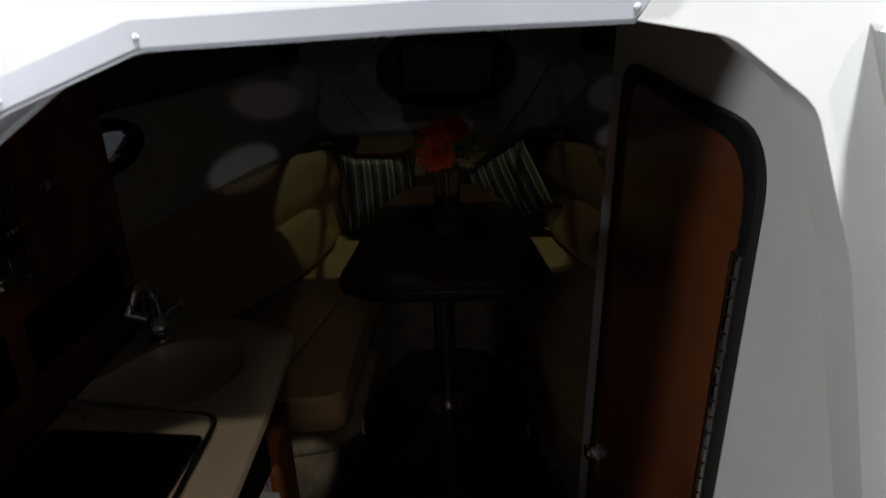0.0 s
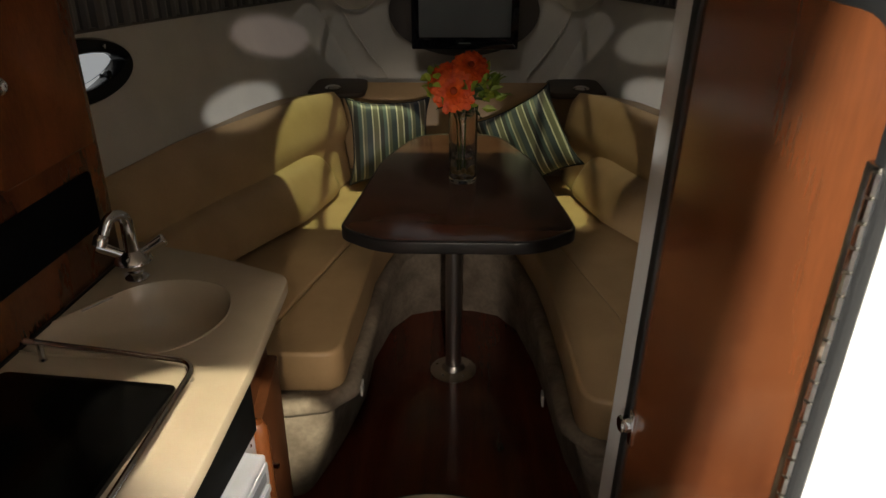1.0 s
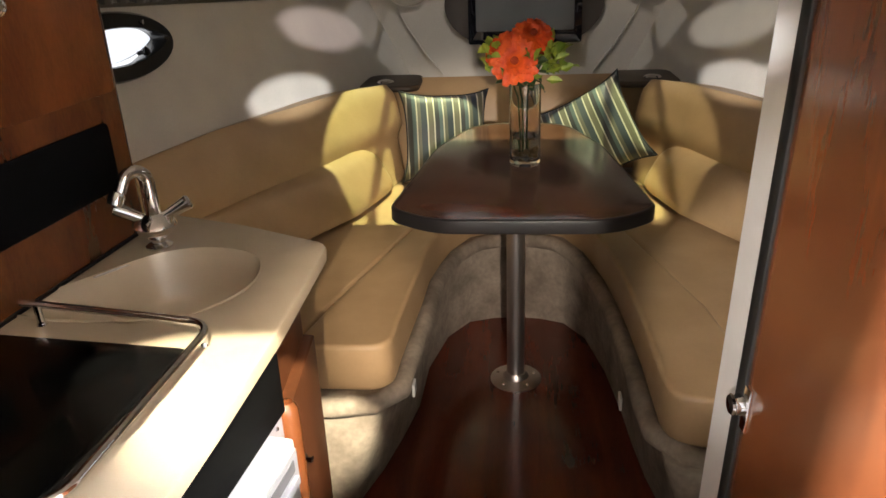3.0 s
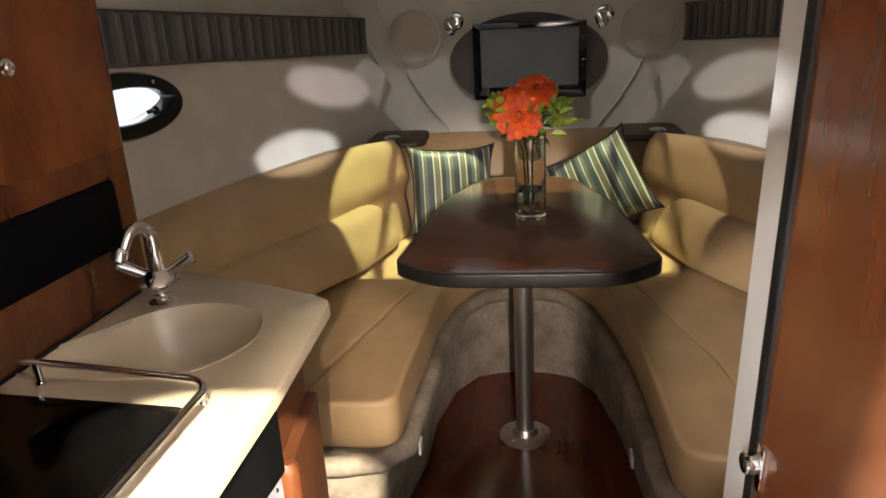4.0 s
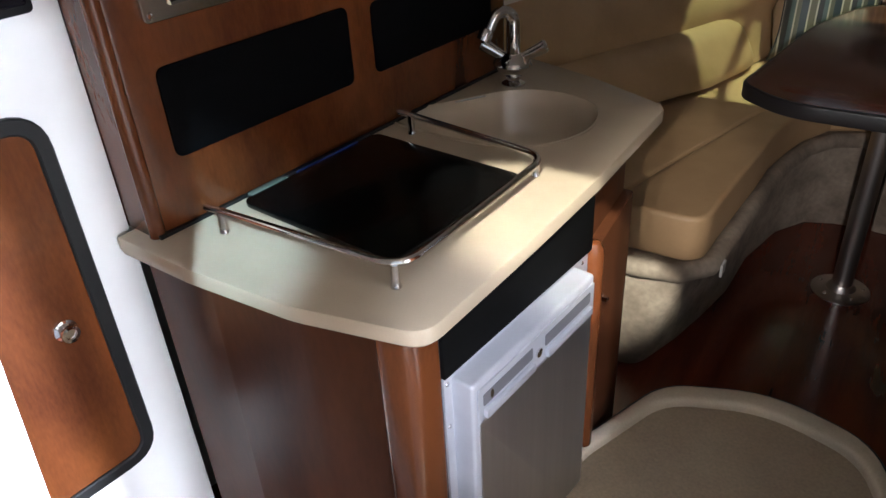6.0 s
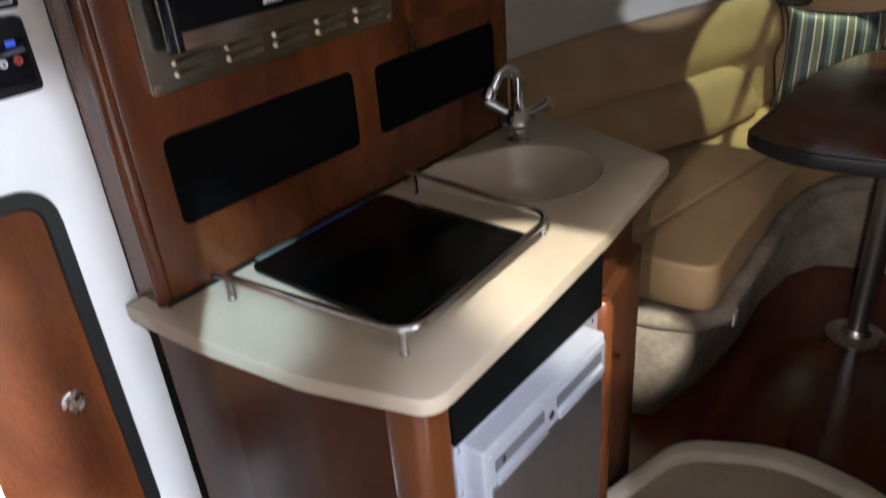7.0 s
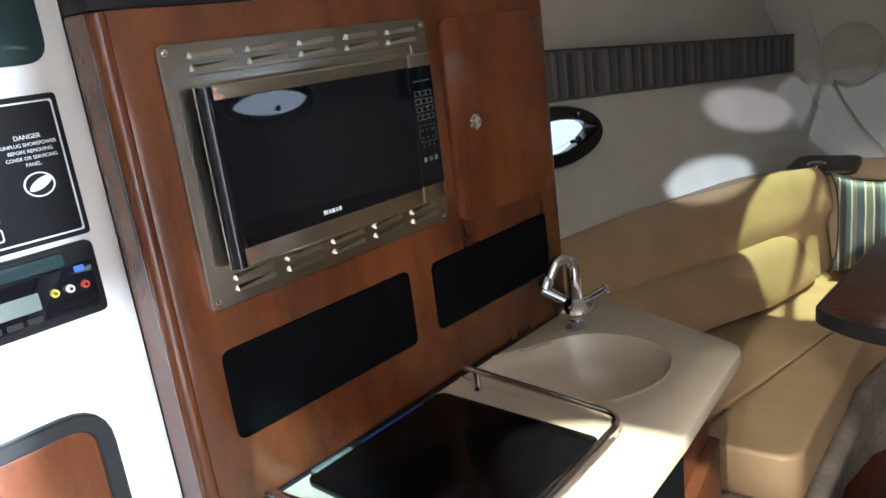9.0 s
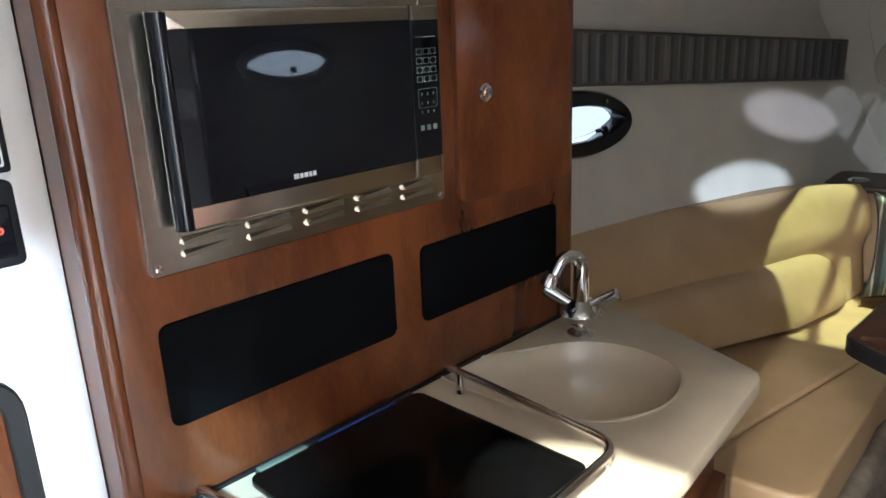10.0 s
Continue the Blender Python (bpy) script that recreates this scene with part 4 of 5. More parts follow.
def curve_at(pts, y):
    for (xa, ya), (xb, yb) in zip(pts, pts[1:]):
        if y <= yb:
            return xa + (xb - xa) * (y - ya) / (yb - ya)
    return pts[-1][0]


def back_foot(y):
    """Where the backrest meets the seat."""
    return 0.735 - (min(y, 3.55) - 3.318) * 0.56 - max(0.0, y - 3.55) * 0.28


def back_head(y):
    return min(hull_x(y, 0.88) - 0.005, 0.985 - (y - 3.318) * 0.52) - 0.07 * smooth01((y - 3.92) / 0.16)


def build_seat_base():
    b = thing("dinette_seat_base", "horseshoe seat base lined in taupe carpet", "seat base")
    for s, nm, aft in ((-1, "base_port", 2.60), (1, "base_starboard", 2.40)):
        LIP = [(x - (0.022 if s < 0 and y < 3.3 else 0.0), y) for x, y in LIP_LINE]
        inner = [(s * (x + 0.035), max(y, aft + 0.02) + 0.02 * (y > 3.5)) for x, y in LIP]
        inner[0] = (s * 0.335, aft + 0.02)
        pts = inner + [(0, 4.66), (s * 0.45, 4.66), (s * 0.95, 3.2), (s * 1.05, aft + 0.02)]
        bm = bevelled(slab(rounded(pts, [0.06] + [0] * (len(pts) - 1), 5), 0, 0.345), 0.004, 2, 60)
        for q in bm.verts:
            if q.co.z < 0.1 and abs(q.co.x) < 0.42:
                q.co.x += s * (0.025 * smooth01((abs(q.co.x) - 0.04) / 0.18) + 0.085 * max(0.0, 1 - (q.co.y - aft) / 0.45))
        part(nm, bm, suede, b)
        # rolled carpet lip
        line = [(s * (x + 0.018), max(y, aft + 0.10), 0.350) for x, y in LIP]
        pre = [(s * 1.0, aft + 0.005, 0.350), (s * 0.60, aft + 0.005, 0.350), (s * 0.45, aft + 0.012, 0.350), (s * 0.36, aft + 0.03, 0.350)]
        if s > 0:
            pre = [(s * 0.9, aft + 0.005, 0.350), (s * 0.48, aft + 0.02, 0.350), (s * 0.385, aft + 0.06, 0.350)]
            line = [(s * 0.325, aft + 0.14, 0.350)] + [q for q in line if q[1] > aft + 0.2]
        part("rolled_lip", tube(pre + line, 0.027, 12), suede, b)
        part("ledge", slab([(p[0], p[1]) for p in pre + line] + [(0, 4.6), (s * 0.9, 3.3)], 0.335, 0.368), suede, b)
        part("care_tag", box(*(sorted((s * 0.262, s * 0.268))), 2.70 if s < 0 else 2.66, 2.735 if s < 0 else 2.695, 0.325, 0.36), tag_white, b, "small white tag")


build_seat_base()


shelf_brown = surface("brown leatherette", (0.055, 0.034, 0.020), 0.45, grain=0.1, scale=200, bump=0.1, bscale=400)


def build_cushions():
    for s, nm, aft in ((-1, "port", 2.66), (1, "starboard", 2.46)):
        LIP = [(x - (0.022 if s < 0 and y < 3.3 else 0.0), y) for x, y in LIP_LINE]
        split = lambda y: 0.478 - (y - 3.03) * 0.27
        front_ys = [aft + 0.0, 2.8, 3.0, 3.15, 3.3, 3.45, 3.56]
        fr = [(s * (curve_at(LIP, y) + 0.035), y) for y in front_ys] + [(s * 0.17, 3.70), (s * 0.06, 3.75), (s * 0.002, 3.755), (s * 0.002, 4.15)]
        bk = [(s * 0.30, 4.15), (s * split(3.7), 3.7), (s * split(3.3), 3.3), (s * split(2.9), 2.9), (s * (split(2.7)), aft)]
        ob = solid("seat_cushion", slab(rounded(fr + bk, [0.09] + [0.0] * (len(fr) - 1) + [0.0] * (len(bk) - 1) + [0.02], 5), 0.366, 0.50, 0.044, 6), tan_vinyl, "tan vinyl seat cushion with a rounded end", "cushion", group="dinette cushions")
        outp = [(s * (split(2.7) + 0.004), aft + 0.02), (s * (split(3.3) + 0.004), 3.3), (s * (split(3.7) + 0.004), 3.7), (s * 0.304, 4.12), (s * 0.5, 4.12), (s * (back_foot(3.6) + 0.12), 3.6), (s * (back_foot(3.2) + 0.12), 3.2), (s * (back_foot(2.75) + 0.1), aft + 0.02)]
        solid("seat_infill_cushion", slab(outp, 0.366, 0.495, 0.020, 4), tan_vinyl, "tan vinyl infill cushion against the backrest", "cushion", group="dinette cushions")

        # backrest in two padded rolls, leaning out to the hull
        def pad(u, v, z0, z1, f0, f1, y0, y1, swell, end):
            y = y0 + (y1 - y0) * u
            lift = (0.025 if z1 > 0.8 else 0.0) * v * u ** 6
            lo = back_foot(y) * (1 - f0) + back_head(y) * f0
            hi = back_foot(y) * (1 - f1) + back_head(y) * f1
            x = lo + (hi - lo) * v
            z = z0 + (z1 - z0) * v
            e = min(1.0, (1 - u) / end) if end else 1.0
            e = math.sqrt(max(0.0, 1 - (1 - e) ** 2))
            w = swell * (max(0.0, 1 - abs(2 * v - 1) ** 4)) ** 0.5 * e
            if z1 > 0.8:
                w *= smooth01((v - 0.42) / 0.18)
            drop = (1 - e) * (z1 - z0) * (0.62 if z1 < 0.8 else 0.05) * v
            return Vector((s * (x - w + (1 - e) * (0.10 if z1 < 0.8 else 0.02) - lift * 0.5), y + lift, z - drop))

        y0, y1 = (2.60, 3.95)
        for kind, z0, z1, f0, f1, sw in (("lower", 0.498, 0.690, 0.0, 0.5, 0.066), ("upper", 0.500, 0.885, 0.0, 1.0, 0.042)):
            us = steps(0, 0.9, 22) + [0.9 + 0.1 * math.sin(k * math.pi / 16) for k in range(1, 9)]
            bm = sheet(lambda u, v: pad(u, v, z0, z1, f0, f1, y0, y1 + (0.03 if kind == "lower" else 0.12), sw, 0.022 if kind == "upper" else 0.15), us, steps(0, 1, 12))
            back = sheet(lambda u, v: pad(u, v, z0, z1, f0, f1, y0, y1 + (0.03 if kind == "lower" else 0.12), 0.0, 0.022 if kind == "upper" else 0.15) + Vector((s * 0.10, 0, -0.01)), us, steps(0, 1, 12))
            both = join(bm, back)
            bnd = [e for e in both.edges if len(e.link_faces) == 1]
            bmesh.ops.bridge_loops(both, edges=bnd)
            bmesh.ops.recalc_face_normals(both, faces=both.faces)
            solid("backrest_cushion", both, tan_vinyl, f"tan vinyl {kind} backrest padding along the hull", "cushion", group="dinette cushions")
    # backrest across the bow
    def bowpad(u, v):
        x = -0.56 + 1.12 * u
        e = max(0.0, 1 - abs(2 * u - 1) ** 8) ** 0.5
        return Vector((x, 4.22 + 0.10 * v - 0.045 * (max(0.0, 1 - abs(2 * v - 1) ** 4)) ** 0.5 * e + 0.25 * abs(2 * u - 1) ** 3 * 0, 0.48 + 0.385 * v))
    bm = sheet(bowpad, steps(0, 1, 30), steps(0, 1, 12))
    thick(bm, -0.06)
    solid("bow_backrest_cushion", bm, tan_vinyl, "tan vinyl backrest across the bow", "cushion", group="dinette cushions")
    # small wooden corner shelves with a chrome fitting
    for s in (-1, 1):
        t = thing("corner_shelf", "dark wooden corner shelf behind the backrest", "shelf", pose(s * 0.53, 4.22, 0.840), group="corner shelves")
        pts = rounded([(-0.13, -0.10), (0.13, -0.10), (0.12, 0.18), (-0.12, 0.18)], 0.06, 6)
        part("board", slab(pts, 0, 0.026, 0.012, 5), shelf_brown, t)
        part("chrome_cap", moved(turned([(0.036, 0), (0.036, 0.005), (0.030, 0.010), (0.022, 0.013), (0.0, 0.014)], 28), pose(s * 0.02, -0.02, 0.0255)), chrome, t, "chrome cap")


build_cushions()


def build_table():
    t = thing("dinette_table", "dark brown dining table on a chrome pedestal", "table", pose(0.01, 3.3, 0))
    out = rounded([(-0.345, -0.40), (-0.22, -0.495), (0.24, -0.495), (0.355, -0.40), (0.275, 0.20), (0.16, 0.52), (-0.16, 0.52), (-0.275, 0.20)], [0.07, 0.22, 0.22, 0.07, 0.5, 0.16, 0.16, 0.5], 7)
    part("tabletop", slab([(p[0] * 0.985, p[1] * 0.985) for p in out], 0.746, 0.7815, 0.002), walnut, t)
    inn = [Vector((p[0] * 0.972, p[1] * 0.972)) for p in out]
    part("edging", bevelled(ringed(out, inn, 0.744, 0.782), 0.012, 4, 50), table_edge, t, "rounded black edging")
    ped = part("pedestal", moved(turned([(0.030, 0.012), (0.030, 0.735)], 28), Matrix.Translation((-0.01, 0, 0))), satin_chrome, t, "polished pedestal tube")
    part("foot_plate", moved(turned([(0.088, 0.0), (0.088, 0.004), (0.075, 0.009), (0.045, 0.013), (0.038, 0.022), (0.034, 0.03)], 36), Matrix.Translation((-0.01, 0, 0))), satin_chrome, ped, "round chrome foot plate")
    part("head_plate", moved(turned([(0.034, 0.700), (0.045, 0.724), (0.08, 0.730), (0.08, 0.738)], 30), Matrix.Translation((-0.01, 0, 0))), satin_chrome, ped)
    for k in range(5):
        a = k * math.tau / 5 + 0.3
        part("screw", moved(turned([(0.006, 0), (0.005, 0.002), (0, 0.0028)], 10), pose(-0.01 + 0.066 * math.cos(a), 0.066 * math.sin(a), 0.0095)), chrome, ped)
    # vase
    v = thing("glass_vase", "tall clear glass vase holding orange flowers", "vase", pose(0.028, 3.30, 0.782))
    part("glass", turned([(0.0, 0.0), (0.045, 0.0), (0.047, 0.004), (0.047, 0.245), (0.0465, 0.247), (0.0435, 0.245), (0.0435, 0.022), (0.040, 0.016), (0.0, 0.015)], 36, False), vase_glass, v)
    part("water", turned([(0.0, 0.0155), (0.040, 0.0165), (0.0432, 0.023), (0.0432, 0.085), (0.0, 0.085)], 30, False), water, v)
    for k in range(9):
        bm = bmesh.new()
        bmesh.ops.create_icosphere(bm, subdivisions=2, radius=0.011)
        for p in bm.verts:
            p.co *= 0.85 + 0.3 * noise.noise(p.co * 90 + Vector((k, 0, 0)))
        a = k * 2.4
        part("pebble", moved(bm, pose(0.024 * math.cos(a), 0.024 * math.sin(a), 0.028 + 0.008 * (k % 3))), pebble, v)
    b = thing("flower_bouquet", "orange gerbera bouquet with yellow-green leaves", "flowers", pose(0.028, 3.30, 0.782))
    rnd = random.Random(5)

    def bloom(at, facing, r):
        m = look(at, Vector(at) + Vector(facing)) @ pose(0, 0, 0, 180, 0, 0)
        bm = bmesh.new()
        for ring, (n, rr, lift) in enumerate(((16, 1.0, 0.10), (14, 0.80, 0.30), (11, 0.58, 0.55), (8, 0.36, 0.8))):
            for k in range(n):
                a = (k + 0.5 * ring + rnd.uniform(-0.15, 0.15)) * math.tau / n
                L = r * rr * rnd.uniform(0.9, 1.08)
                w = r * 0.17 * (0.8 + 0.3 * rr)
                pts = []
                for q, ww in ((0.12, 0.35), (0.45, 0.95), (0.8, 1.0), (0.97, 0.55)):
                    zz = lift * r * 0.45 * math.sin(q * 1.6) - r * 0.10 * q * q * (1 - lift)
                    for sgn in (-1, 0, 1):
                        pts.append(Vector((L * q, sgn * w * ww, zz + (0.0 if sgn else -0.05 * r))))
                rot = Matrix.Rotation(a, 4, "Z") @ Matrix.Rotation(rnd.uniform(-0.1, 0.1), 4, "X")
                vs = [bm.verts.new(rot @ p) for p in pts]
                for i in range(3):
                    for j in range(2):
                        bm.faces.new((vs[i * 3 + j], vs[i * 3 + j + 1], vs[i * 3 + j + 4], vs[i * 3 + j + 3]))
        fl = part("flower_head", moved(bm, m), petal, b, "orange gerbera head")
        c = bmesh.new()
        bmesh.ops.create_icosphere(c, subdivisions=2, radius=r * 0.17)
        part("flower_eye", moved(c, m @ pose(0, 0, r * 0.22) @ Matrix.Diagonal((1, 1, 0.6, 1))), petal_dark, fl)
        part("stem", tube([Vector((at[0] * 0.15, at[1] * 0.15, 0.03)), Vector((at[0] * 0.3, at[1] * 0.3, 0.2)), Vector(at) * 0.97], 0.0028, 6), stem_green, fl)

    bloom((-0.030, -0.060, 0.318), (-0.1, -1.0, 0.42), 0.072)
    bloom((0.022, -0.005, 0.385), (0.15, -0.7, 0.75), 0.062)
    bloom((-0.072, 0.0, 0.345), (-0.6, -0.7, 0.55), 0.060)
    bloom((0.025, 0.06, 0.345), (0.4, 0.6, 0.9), 0.060)
    for k in range(170):
        a = rnd.uniform(0, math.tau)
        dim = k % 4 == 0
        rr = rnd.uniform(0.015, 0.055) if dim else rnd.uniform(0.05, 0.112)
        if not dim and math.sin(a) < -0.15:
            a = math.pi - a if rnd.random() < 0.3 else -a
        at = Vector((rr * math.cos(a) * 1.05, rr * math.sin(a), rnd.uniform(0.235, 0.31) if dim else rnd.uniform(0.265, 0.355)))
        L, w = rnd.uniform(0.030, 0.055), rnd.uniform(0.010, 0.017)
        bm = bmesh.new()
        pts = [(0, 0, 0), (L * 0.35, w, 0.003), (L * 0.35, -w, 0.003), (L * 0.7, w * 0.75, 0.004), (L * 0.7, -w * 0.75, 0.004), (L, 0, -0.004), (L * 0.35, 0, -0.002), (L * 0.7, 0, -0.001)]
        vs = [bm.verts.new(p) for p in pts]
        for f in ((0, 6, 1), (0, 2, 6), (1, 6, 7, 3), (6, 2, 4, 7), (3, 7, 5), (7, 4, 5)):
            bm.faces.new([vs[i] for i in f])
        part("leaf", moved(bm, Matrix.Translation(at) @ pose(0, 0, 0, rnd.uniform(-70, 70), rnd.uniform(-80, 20), math.degrees(a) + rnd.uniform(-60, 60))), leaf_dark if dim else leaf, b)


petal_dark = surface("dark orange flower eye", (0.40, 0.05, 0.01), 0.8, grain=0.4, scale=200)
satin_chrome = surface("satin steel tube", (0.72, 0.68, 0.65), 0.34, 1.0, grain=0.05, scale=60, stretch=(1, 1, 0.05))
build_table()


def build_pillows():
    def pillow(w, h, d, m, label):
        def f(u, v, side):
            x, y = 2 * u - 1, 2 * v - 1
            bulge = (max(0, 1 - abs(x) ** 2.4) * max(0, 1 - abs(y) ** 2.4)) ** 0.55
            pull = 1 - 0.15 * (1 - abs(x) ** 3) * abs(y) ** 3
            pully = 1 - 0.15 * (1 - abs(y) ** 3) * abs(x) ** 3
            wr = 0.012 * noise.noise(Vector((x * 2.4, y * 2.4, side * 3.0 + w * 10)))
            return Vector((x * w / 2 * pully, y * h / 2 * pull, side * (d / 2 * bulge) + wr * bulge))
        a = sheet(lambda u, v: f(u, v, 1), steps(0, 1, 22), steps(0, 1, 22))
        b = sheet(lambda u, v: f(u, v, -1), steps(0, 1, 22), steps(0, 1, 22))
        bm = join(a, b)
        bmesh.ops.remove_doubles(bm, verts=bm.verts, dist=0.0008)
        bmesh.ops.recalc_face_normals(bm, faces=bm.faces)
        t = thing("throw_pillow", label, "pillow", m, group="throw pillows")
        part("cover", bm, pillow_cloth, t)
        rim = [f(u, 0, 1) for u in steps(0, 1, 20)] + [f(1, v, 1) for v in steps(0, 1, 20)][1:] + [f(u, 1, 1) for u in reversed(steps(0, 1, 20))][1:] + [f(0, v, 1) for v in reversed(steps(0, 1, 20))][1:-1]
        part("piping", tube(rim, 0.004, 6, True), navy, t, "dark corded edge")

    pillow(0.37, 0.37, 0.13, pose(-0.285, 4.02, 0.685, 68, 0, 16) @ pose(0, 0, 0, 0, 0, -3), "striped blue and olive pillow leaning on the backrest")
    pillow(0.38, 0.38, 0.13, pose(0.30, 4.00, 0.685, 66, 0, -22) @ pose(0, 0, 0, 0, 0, 33), "striped blue and beige pillow tipped on its corner")


build_pillows()


def build_bow_fittings():
    Y = BOW - 0.012
    o = thing("tv_niche_panel", "oval dark brown panel behind the television", "panel", pose(0.03, Y, 1.125))
    bm = moved(slab(ellipse(0.365, 0.215, 56), 0, 0.012), FACE_Y)
    part("board", bevelled(bm, 0.004, 2, 50), bronze, o)
    t = thing("television", "small black flat-screen television on the oval panel", "television", pose(0.035, Y - 0.02, 1.125))
    part("cabinet", moved(bevelled(box(-0.255, 0.255, -0.045, 0.005, -0.165, 0.172), 0.008, 3), pose(0, 0, 0, 0, 0, 0)), black_panel, t)
    part("bezel", bevelled(moved(ringed(rounded(rect(-0.257, 0.257, -0.168, 0.174), 0.012, 4), rounded(rect(-0.222, 0.222, -0.112, 0.148), 0.004, 4), 0.045, 0.056), FACE_Y), 0.003, 2, 50), black_glass, t, "glossy black bezel")
    part("screen", box(-0.224, 0.224, -0.0485, -0.0455, -0.114, 0.150), tv_screen, t, "dark grey matt screen")
    part("logo_bar", box(-0.03, 0.03, -0.0572, -0.056, -0.142, -0.136), lcd, t)
    for s in (-1, 1):
        sp = thing("loudspeaker", "round flush loudspeaker covered in beige cloth", "speaker", pose(0.035 + s * 0.535, Y - 0.001, 1.25, 90, 0, 0), group="bow loudspeakers")
        part("grille", turned([(0.118, 0), (0.122, 0.004), (0.118, 0.010), (0.10, 0.014), (0.0, 0.017)], 40), speaker_cloth, sp)
        part("ring", moved(turned([(0.128, 0), (0.128, 0.005), (0.121, 0.006), (0.121, 0.0)], 40, False), Matrix.Identity(4)), vinyl_wall, sp)
        r = thing("reading_lamp", "chrome swivelling reading lamp on the bow panel", "lamp", pose(0.035 + s * 0.342, Y - 0.001, 1.315, 90, 0, 0), group="reading lamps")
        part("backplate", turned([(0.042, 0), (0.042, 0.004), (0.034, 0.010), (0.018, 0.014)], 28), chrome, r)
        part("arm", tube([(0, 0, 0.012), (0, -0.005, 0.03), (-0.01, -0.022, 0.045)], 0.009, 10), chrome, r)
        part("shade", moved(turned([(0.014, 0.03), (0.020, 0.022), (0.024, 0.0), (0.026, -0.035), (0.021, -0.034), (0.019, 0.0)], 22), pose(-0.018, -0.03, 0.055, 62, 0, 20)), chrome, r, "chrome bell shade")


tv_screen = surface("matt grey screen", (0.035, 0.042, 0.042), 0.28, grain=0.03)
build_bow_fittings()


def build_portlights():
    for s in (-1, 1):
        def at(a, b, off):
            y, z = PORTS[s][0] + a, PORTS[s][1] + b
            return Vector((s * (hull_x(y, z) - off), y, z))
        p = thing("portlight", "almond-shaped portlight in a glossy black frame", "porthole", group="portlights", kind="")
        n = 48
        pa, pb = PORTS[s][2:]
        E, I = ellipse(pa + 0.032, pb + 0.046, n), [(pa * math.cos(k * math.tau / n), pb * math.sin(k * math.tau / n) * (0.4 + 0.6 * abs(math.sin(k * math.tau / n)))) for k in range(n)]
        bm = bmesh.new()
        rows = [[bm.verts.new(at(*q, off)) for q in o] for o, off in ((E, -0.004), (E, 0.010), ([(x * 0.95, z * 0.93) for x, z in E], 0.022), ([(x * 1.04, z * 1.06) for x, z in I], 0.020), (I, 0.010), ([(x * 1.10, z * 1.45) for x, z in I], -0.05))]
        for a, b in zip(rows, rows[1:]):
            for k in range(n):
                bm.faces.new((a[k], a[(k + 1) % n], b[(k + 1) % n], b[k]))
        bmesh.ops.recalc_face_normals(bm, faces=bm.faces)
        part("frame", bm, port_black, p, "glossy black frame")
        bm = bmesh.new()
        front, rear = [[bm.verts.new(at(*q, off)) for q in I] for off in (-0.030, -0.035)]
        for a in range(n):
            bm.faces.new((front[a], front[(a + 1) % n], rear[(a + 1) % n], rear[a]))
        for loop, off in ((front, -0.030), (rear, -0.035)):
            mid = bm.verts.new(at(0, 0, off))
            for a in range(n):
                bm.faces.new((loop[a], loop[(a + 1) % n], mid))
        bmesh.ops.recalc_face_normals(bm, faces=bm.faces)
        g = part("pane", bm, portlight_glass, p, smooth=False)
        g.visible_shadow = False
        k = moved(turned([(0.006, 0), (0.006, 0.02), (0.013, 0.022), (0.014, 0.03), (0.010, 0.034), (0, 0.034)], 16), Matrix.Translation(at(0.085 if s < 0 else 0.01, -0.6 * pb, 0.0)) @ pose(0, 0, 0, 0, -s * 80, 0))
        part("latch_knob", k, port_black, p, "small black latch knob")
        part("hinge_pin", moved(turned([(0.007, 0), (0.007, 0.006), (0.0, 0.008)], 12), Matrix.Translation(at(0.12, pb + 0.006, 0.021)) @ pose(0, 0, 0, 0, -s * 90, 0)), chrome, p)


port_black = surface("glossy black plastic", (0.012, 0.012, 0.013), 0.12, grain=0.05)
build_portlights()


def build_shades():
    for s in (-1, 1):
        sh = thing("window_shade", "dark pleated striped fabric shade on the hull side", "window shade", group="window shades")
        y0, y1 = (2.3 if s < 0 else 3.45, BOW - 0.06)
        def f(u, v):
            y = y0 + (y1 - y0) * u
            z = 1.293 - (y - 3.23) * 0.067 + 0.142 * v
            off = 0.016 + 0.006 * math.sin(y * math.tau / 0.062) + 0.003 * math.sin(y * 41)
            return Vector((s * (hull_x(y, 1.293 - (y - 3.23) * 0.067) - off), y, z))
        bm = sheet(f, steps(0, 1, 420), steps(0, 1, 5))
        thick(bm, 0.003)
        part("pleated_cloth", bm, shade_cloth, sh)
        for dz in (-0.002, 0.144):
            part("track", tube([(s * (hull_x(y, 1.293 - (y - 3.23) * 0.067) - 0.012), y, 1.293 - (y - 3.23) * 0.067 + dz) for y in steps(y0, y1, 24)], 0.007, 8), bronze, sh)


build_shades()


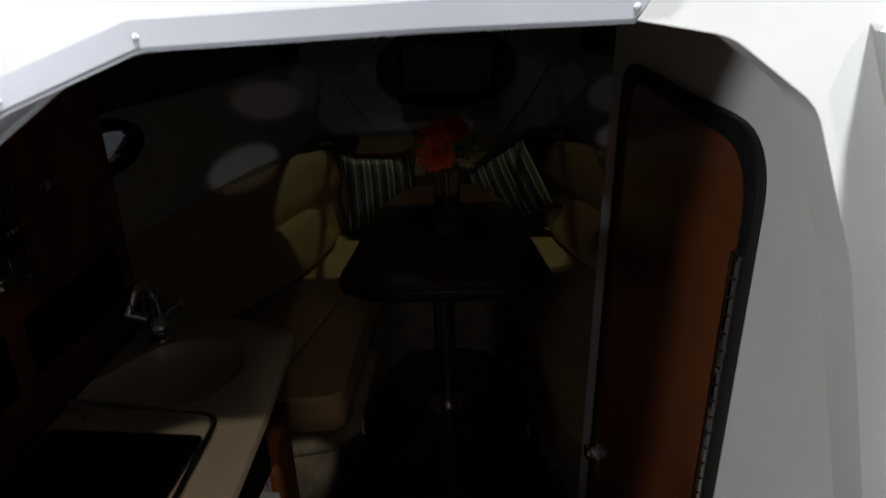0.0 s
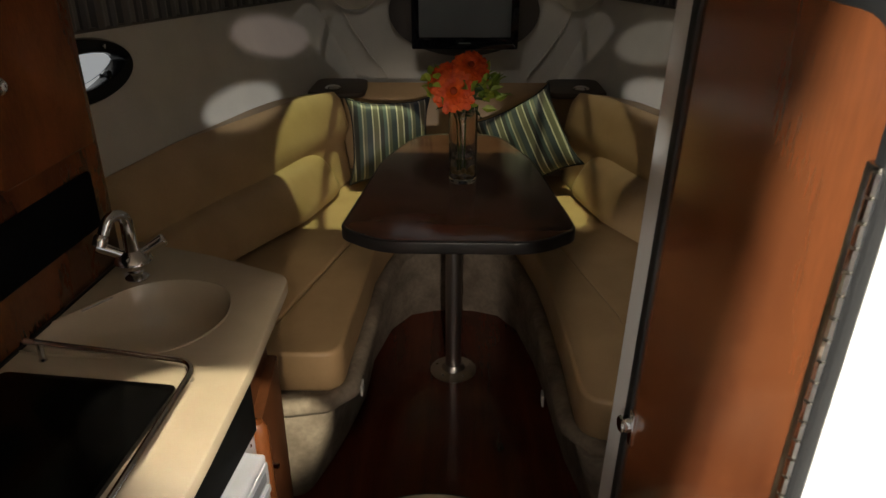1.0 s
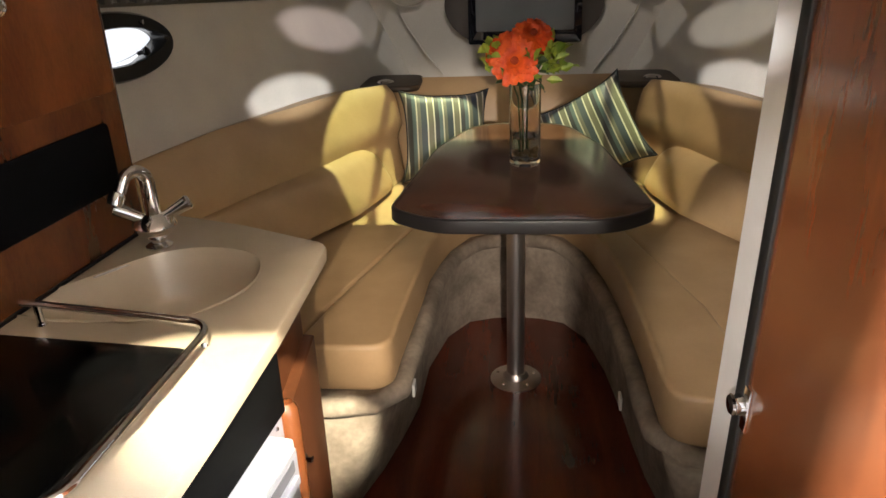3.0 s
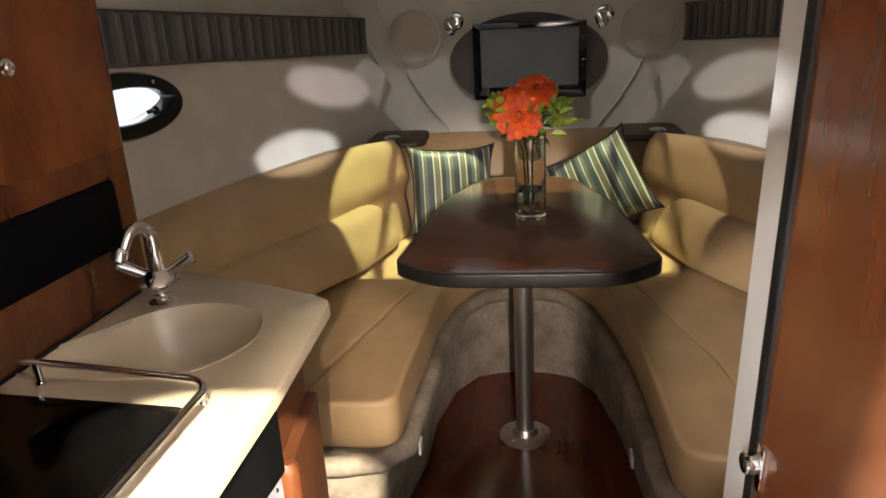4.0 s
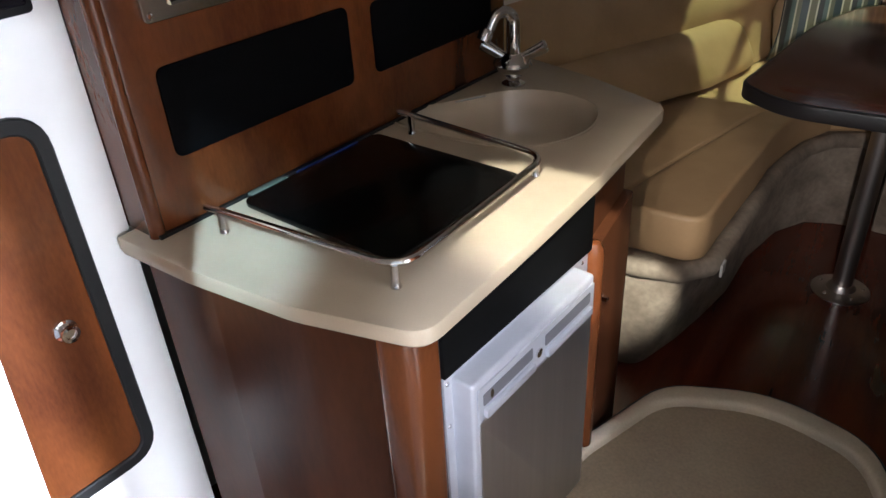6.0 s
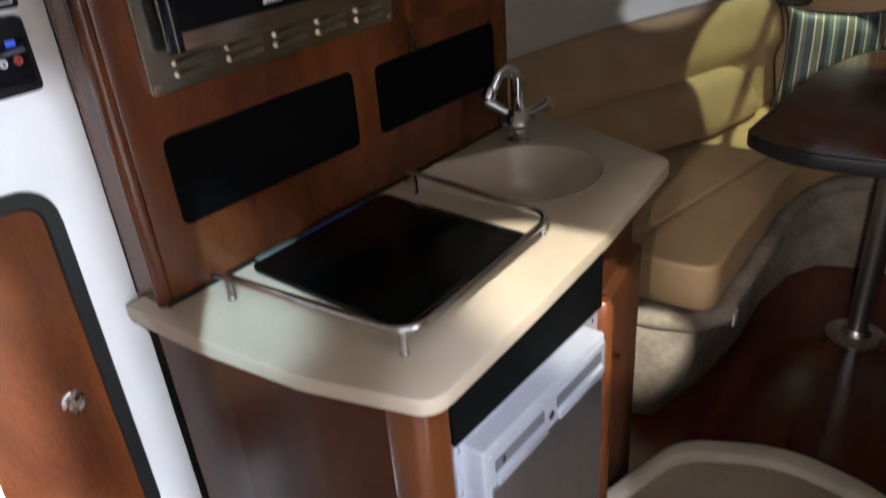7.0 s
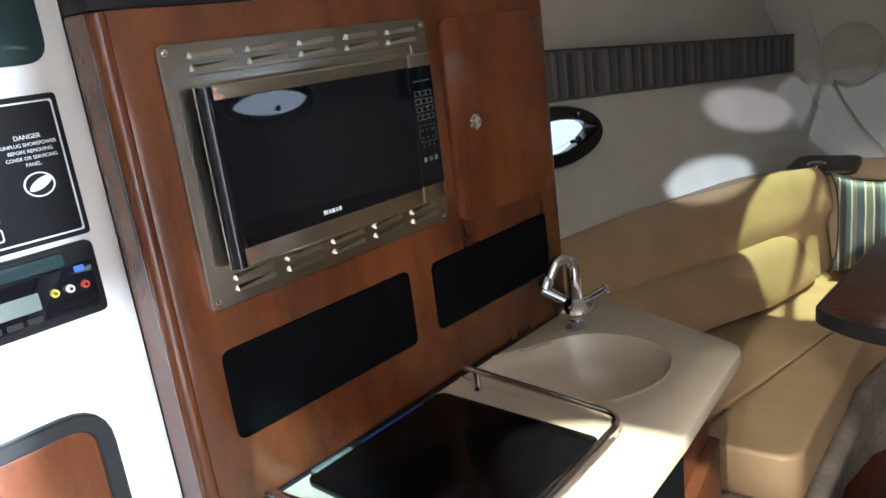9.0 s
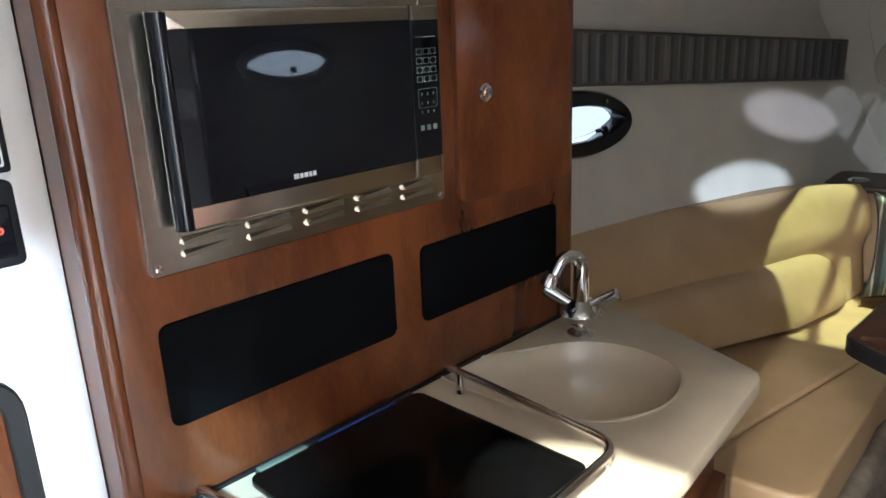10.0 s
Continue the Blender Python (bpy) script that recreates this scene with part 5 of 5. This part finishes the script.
def build_hatch():
    h = thing("deck_hatch", "glazed deck hatch in the cabin ceiling", "hatch")
    o, i = hatch_outline(0.03), hatch_outline(-0.005)
    part("frame", bevelled(ringed(o, i, CEIL - 0.015, CEIL + 0.04), 0.004, 2, 50), port_black, h)
    for x in (-0.22, 0.24):
        part("support_bar", tube([(x, HATCH_Y - 0.20, CEIL + 0.01), (x * 1.3, HATCH_Y + 0.20, CEIL + 0.01)], 0.011, 8), port_black, h)


build_hatch()


def build_step():
    t = thing("companionway_step", "low carpeted step with a pale bound edge", "step")
    out = rounded([(-0.40, 1.30), (0.30, 1.30), (0.29, 2.05), (0.16, 2.345), (-0.06, 2.40), (-0.28, 2.31), (-0.38, 2.05)], [0, 0, 0.15, 0.15, 0.3, 0.15, 0.15], 6)
    cx = Vector((-0.05, 1.75))
    inn = [cx + (Vector(p) - cx) * 0.90 for p in out]
    mid = [cx + (Vector(p) - cx) * 0.985 for p in out]
    part("riser", slab(mid, 0.0, 0.235), suede, t)
    part("bound_edge", bevelled(ringed(mid, inn, 0.23, 0.268), 0.012, 3, 50), mat_edge, t, "pale beige bound edge")
    part("rubber_edge", bevelled(ringed(out, mid, 0.225, 0.258), 0.003, 1, 50), navy, t, "dark rubber edge")
    part("tread", slab([cx + (Vector(p) - cx) * 0.905 for p in out], 0.23, 0.245), mat_pile, t)


build_step()


cockpit_rug = surface("dark brown cockpit carpet", (0.10, 0.08, 0.06), 0.95, grain=0.25, scale=150, bump=0.8, bscale=600)


def build_cockpit():
    """The cockpit floor outside the companionway, and its coamings."""
    c = solid("cockpit_floor", box(-1.6, 1.6, -2.6, 1.02, 0.60, 0.66, 0.01), cockpit_rug, "dark carpeted cockpit floor outside the cabin", "floor", kind="structure")


build_cockpit()


def build_hall_beyond():
    """Added glowing panels for the bright hall outside the two portlights."""
    for s in (-1, 1):
        y, z = PORTS[s][:2]
        solid("backdrop", box(*sorted((s * 2.3, s * 2.32)), y - 0.3, y + 1.0 + 0.9 * (s > 0), z - 0.5, z + 0.35), hall_glow, "added glowing white panel outside the portlight", "backdrop", kind="structure")


# emission that gives the backdrop panels the hall's brightness
hall_glow = glowing("white backdrop glow", (0.95, 0.97, 1.0), 6.0)
build_hall_beyond()
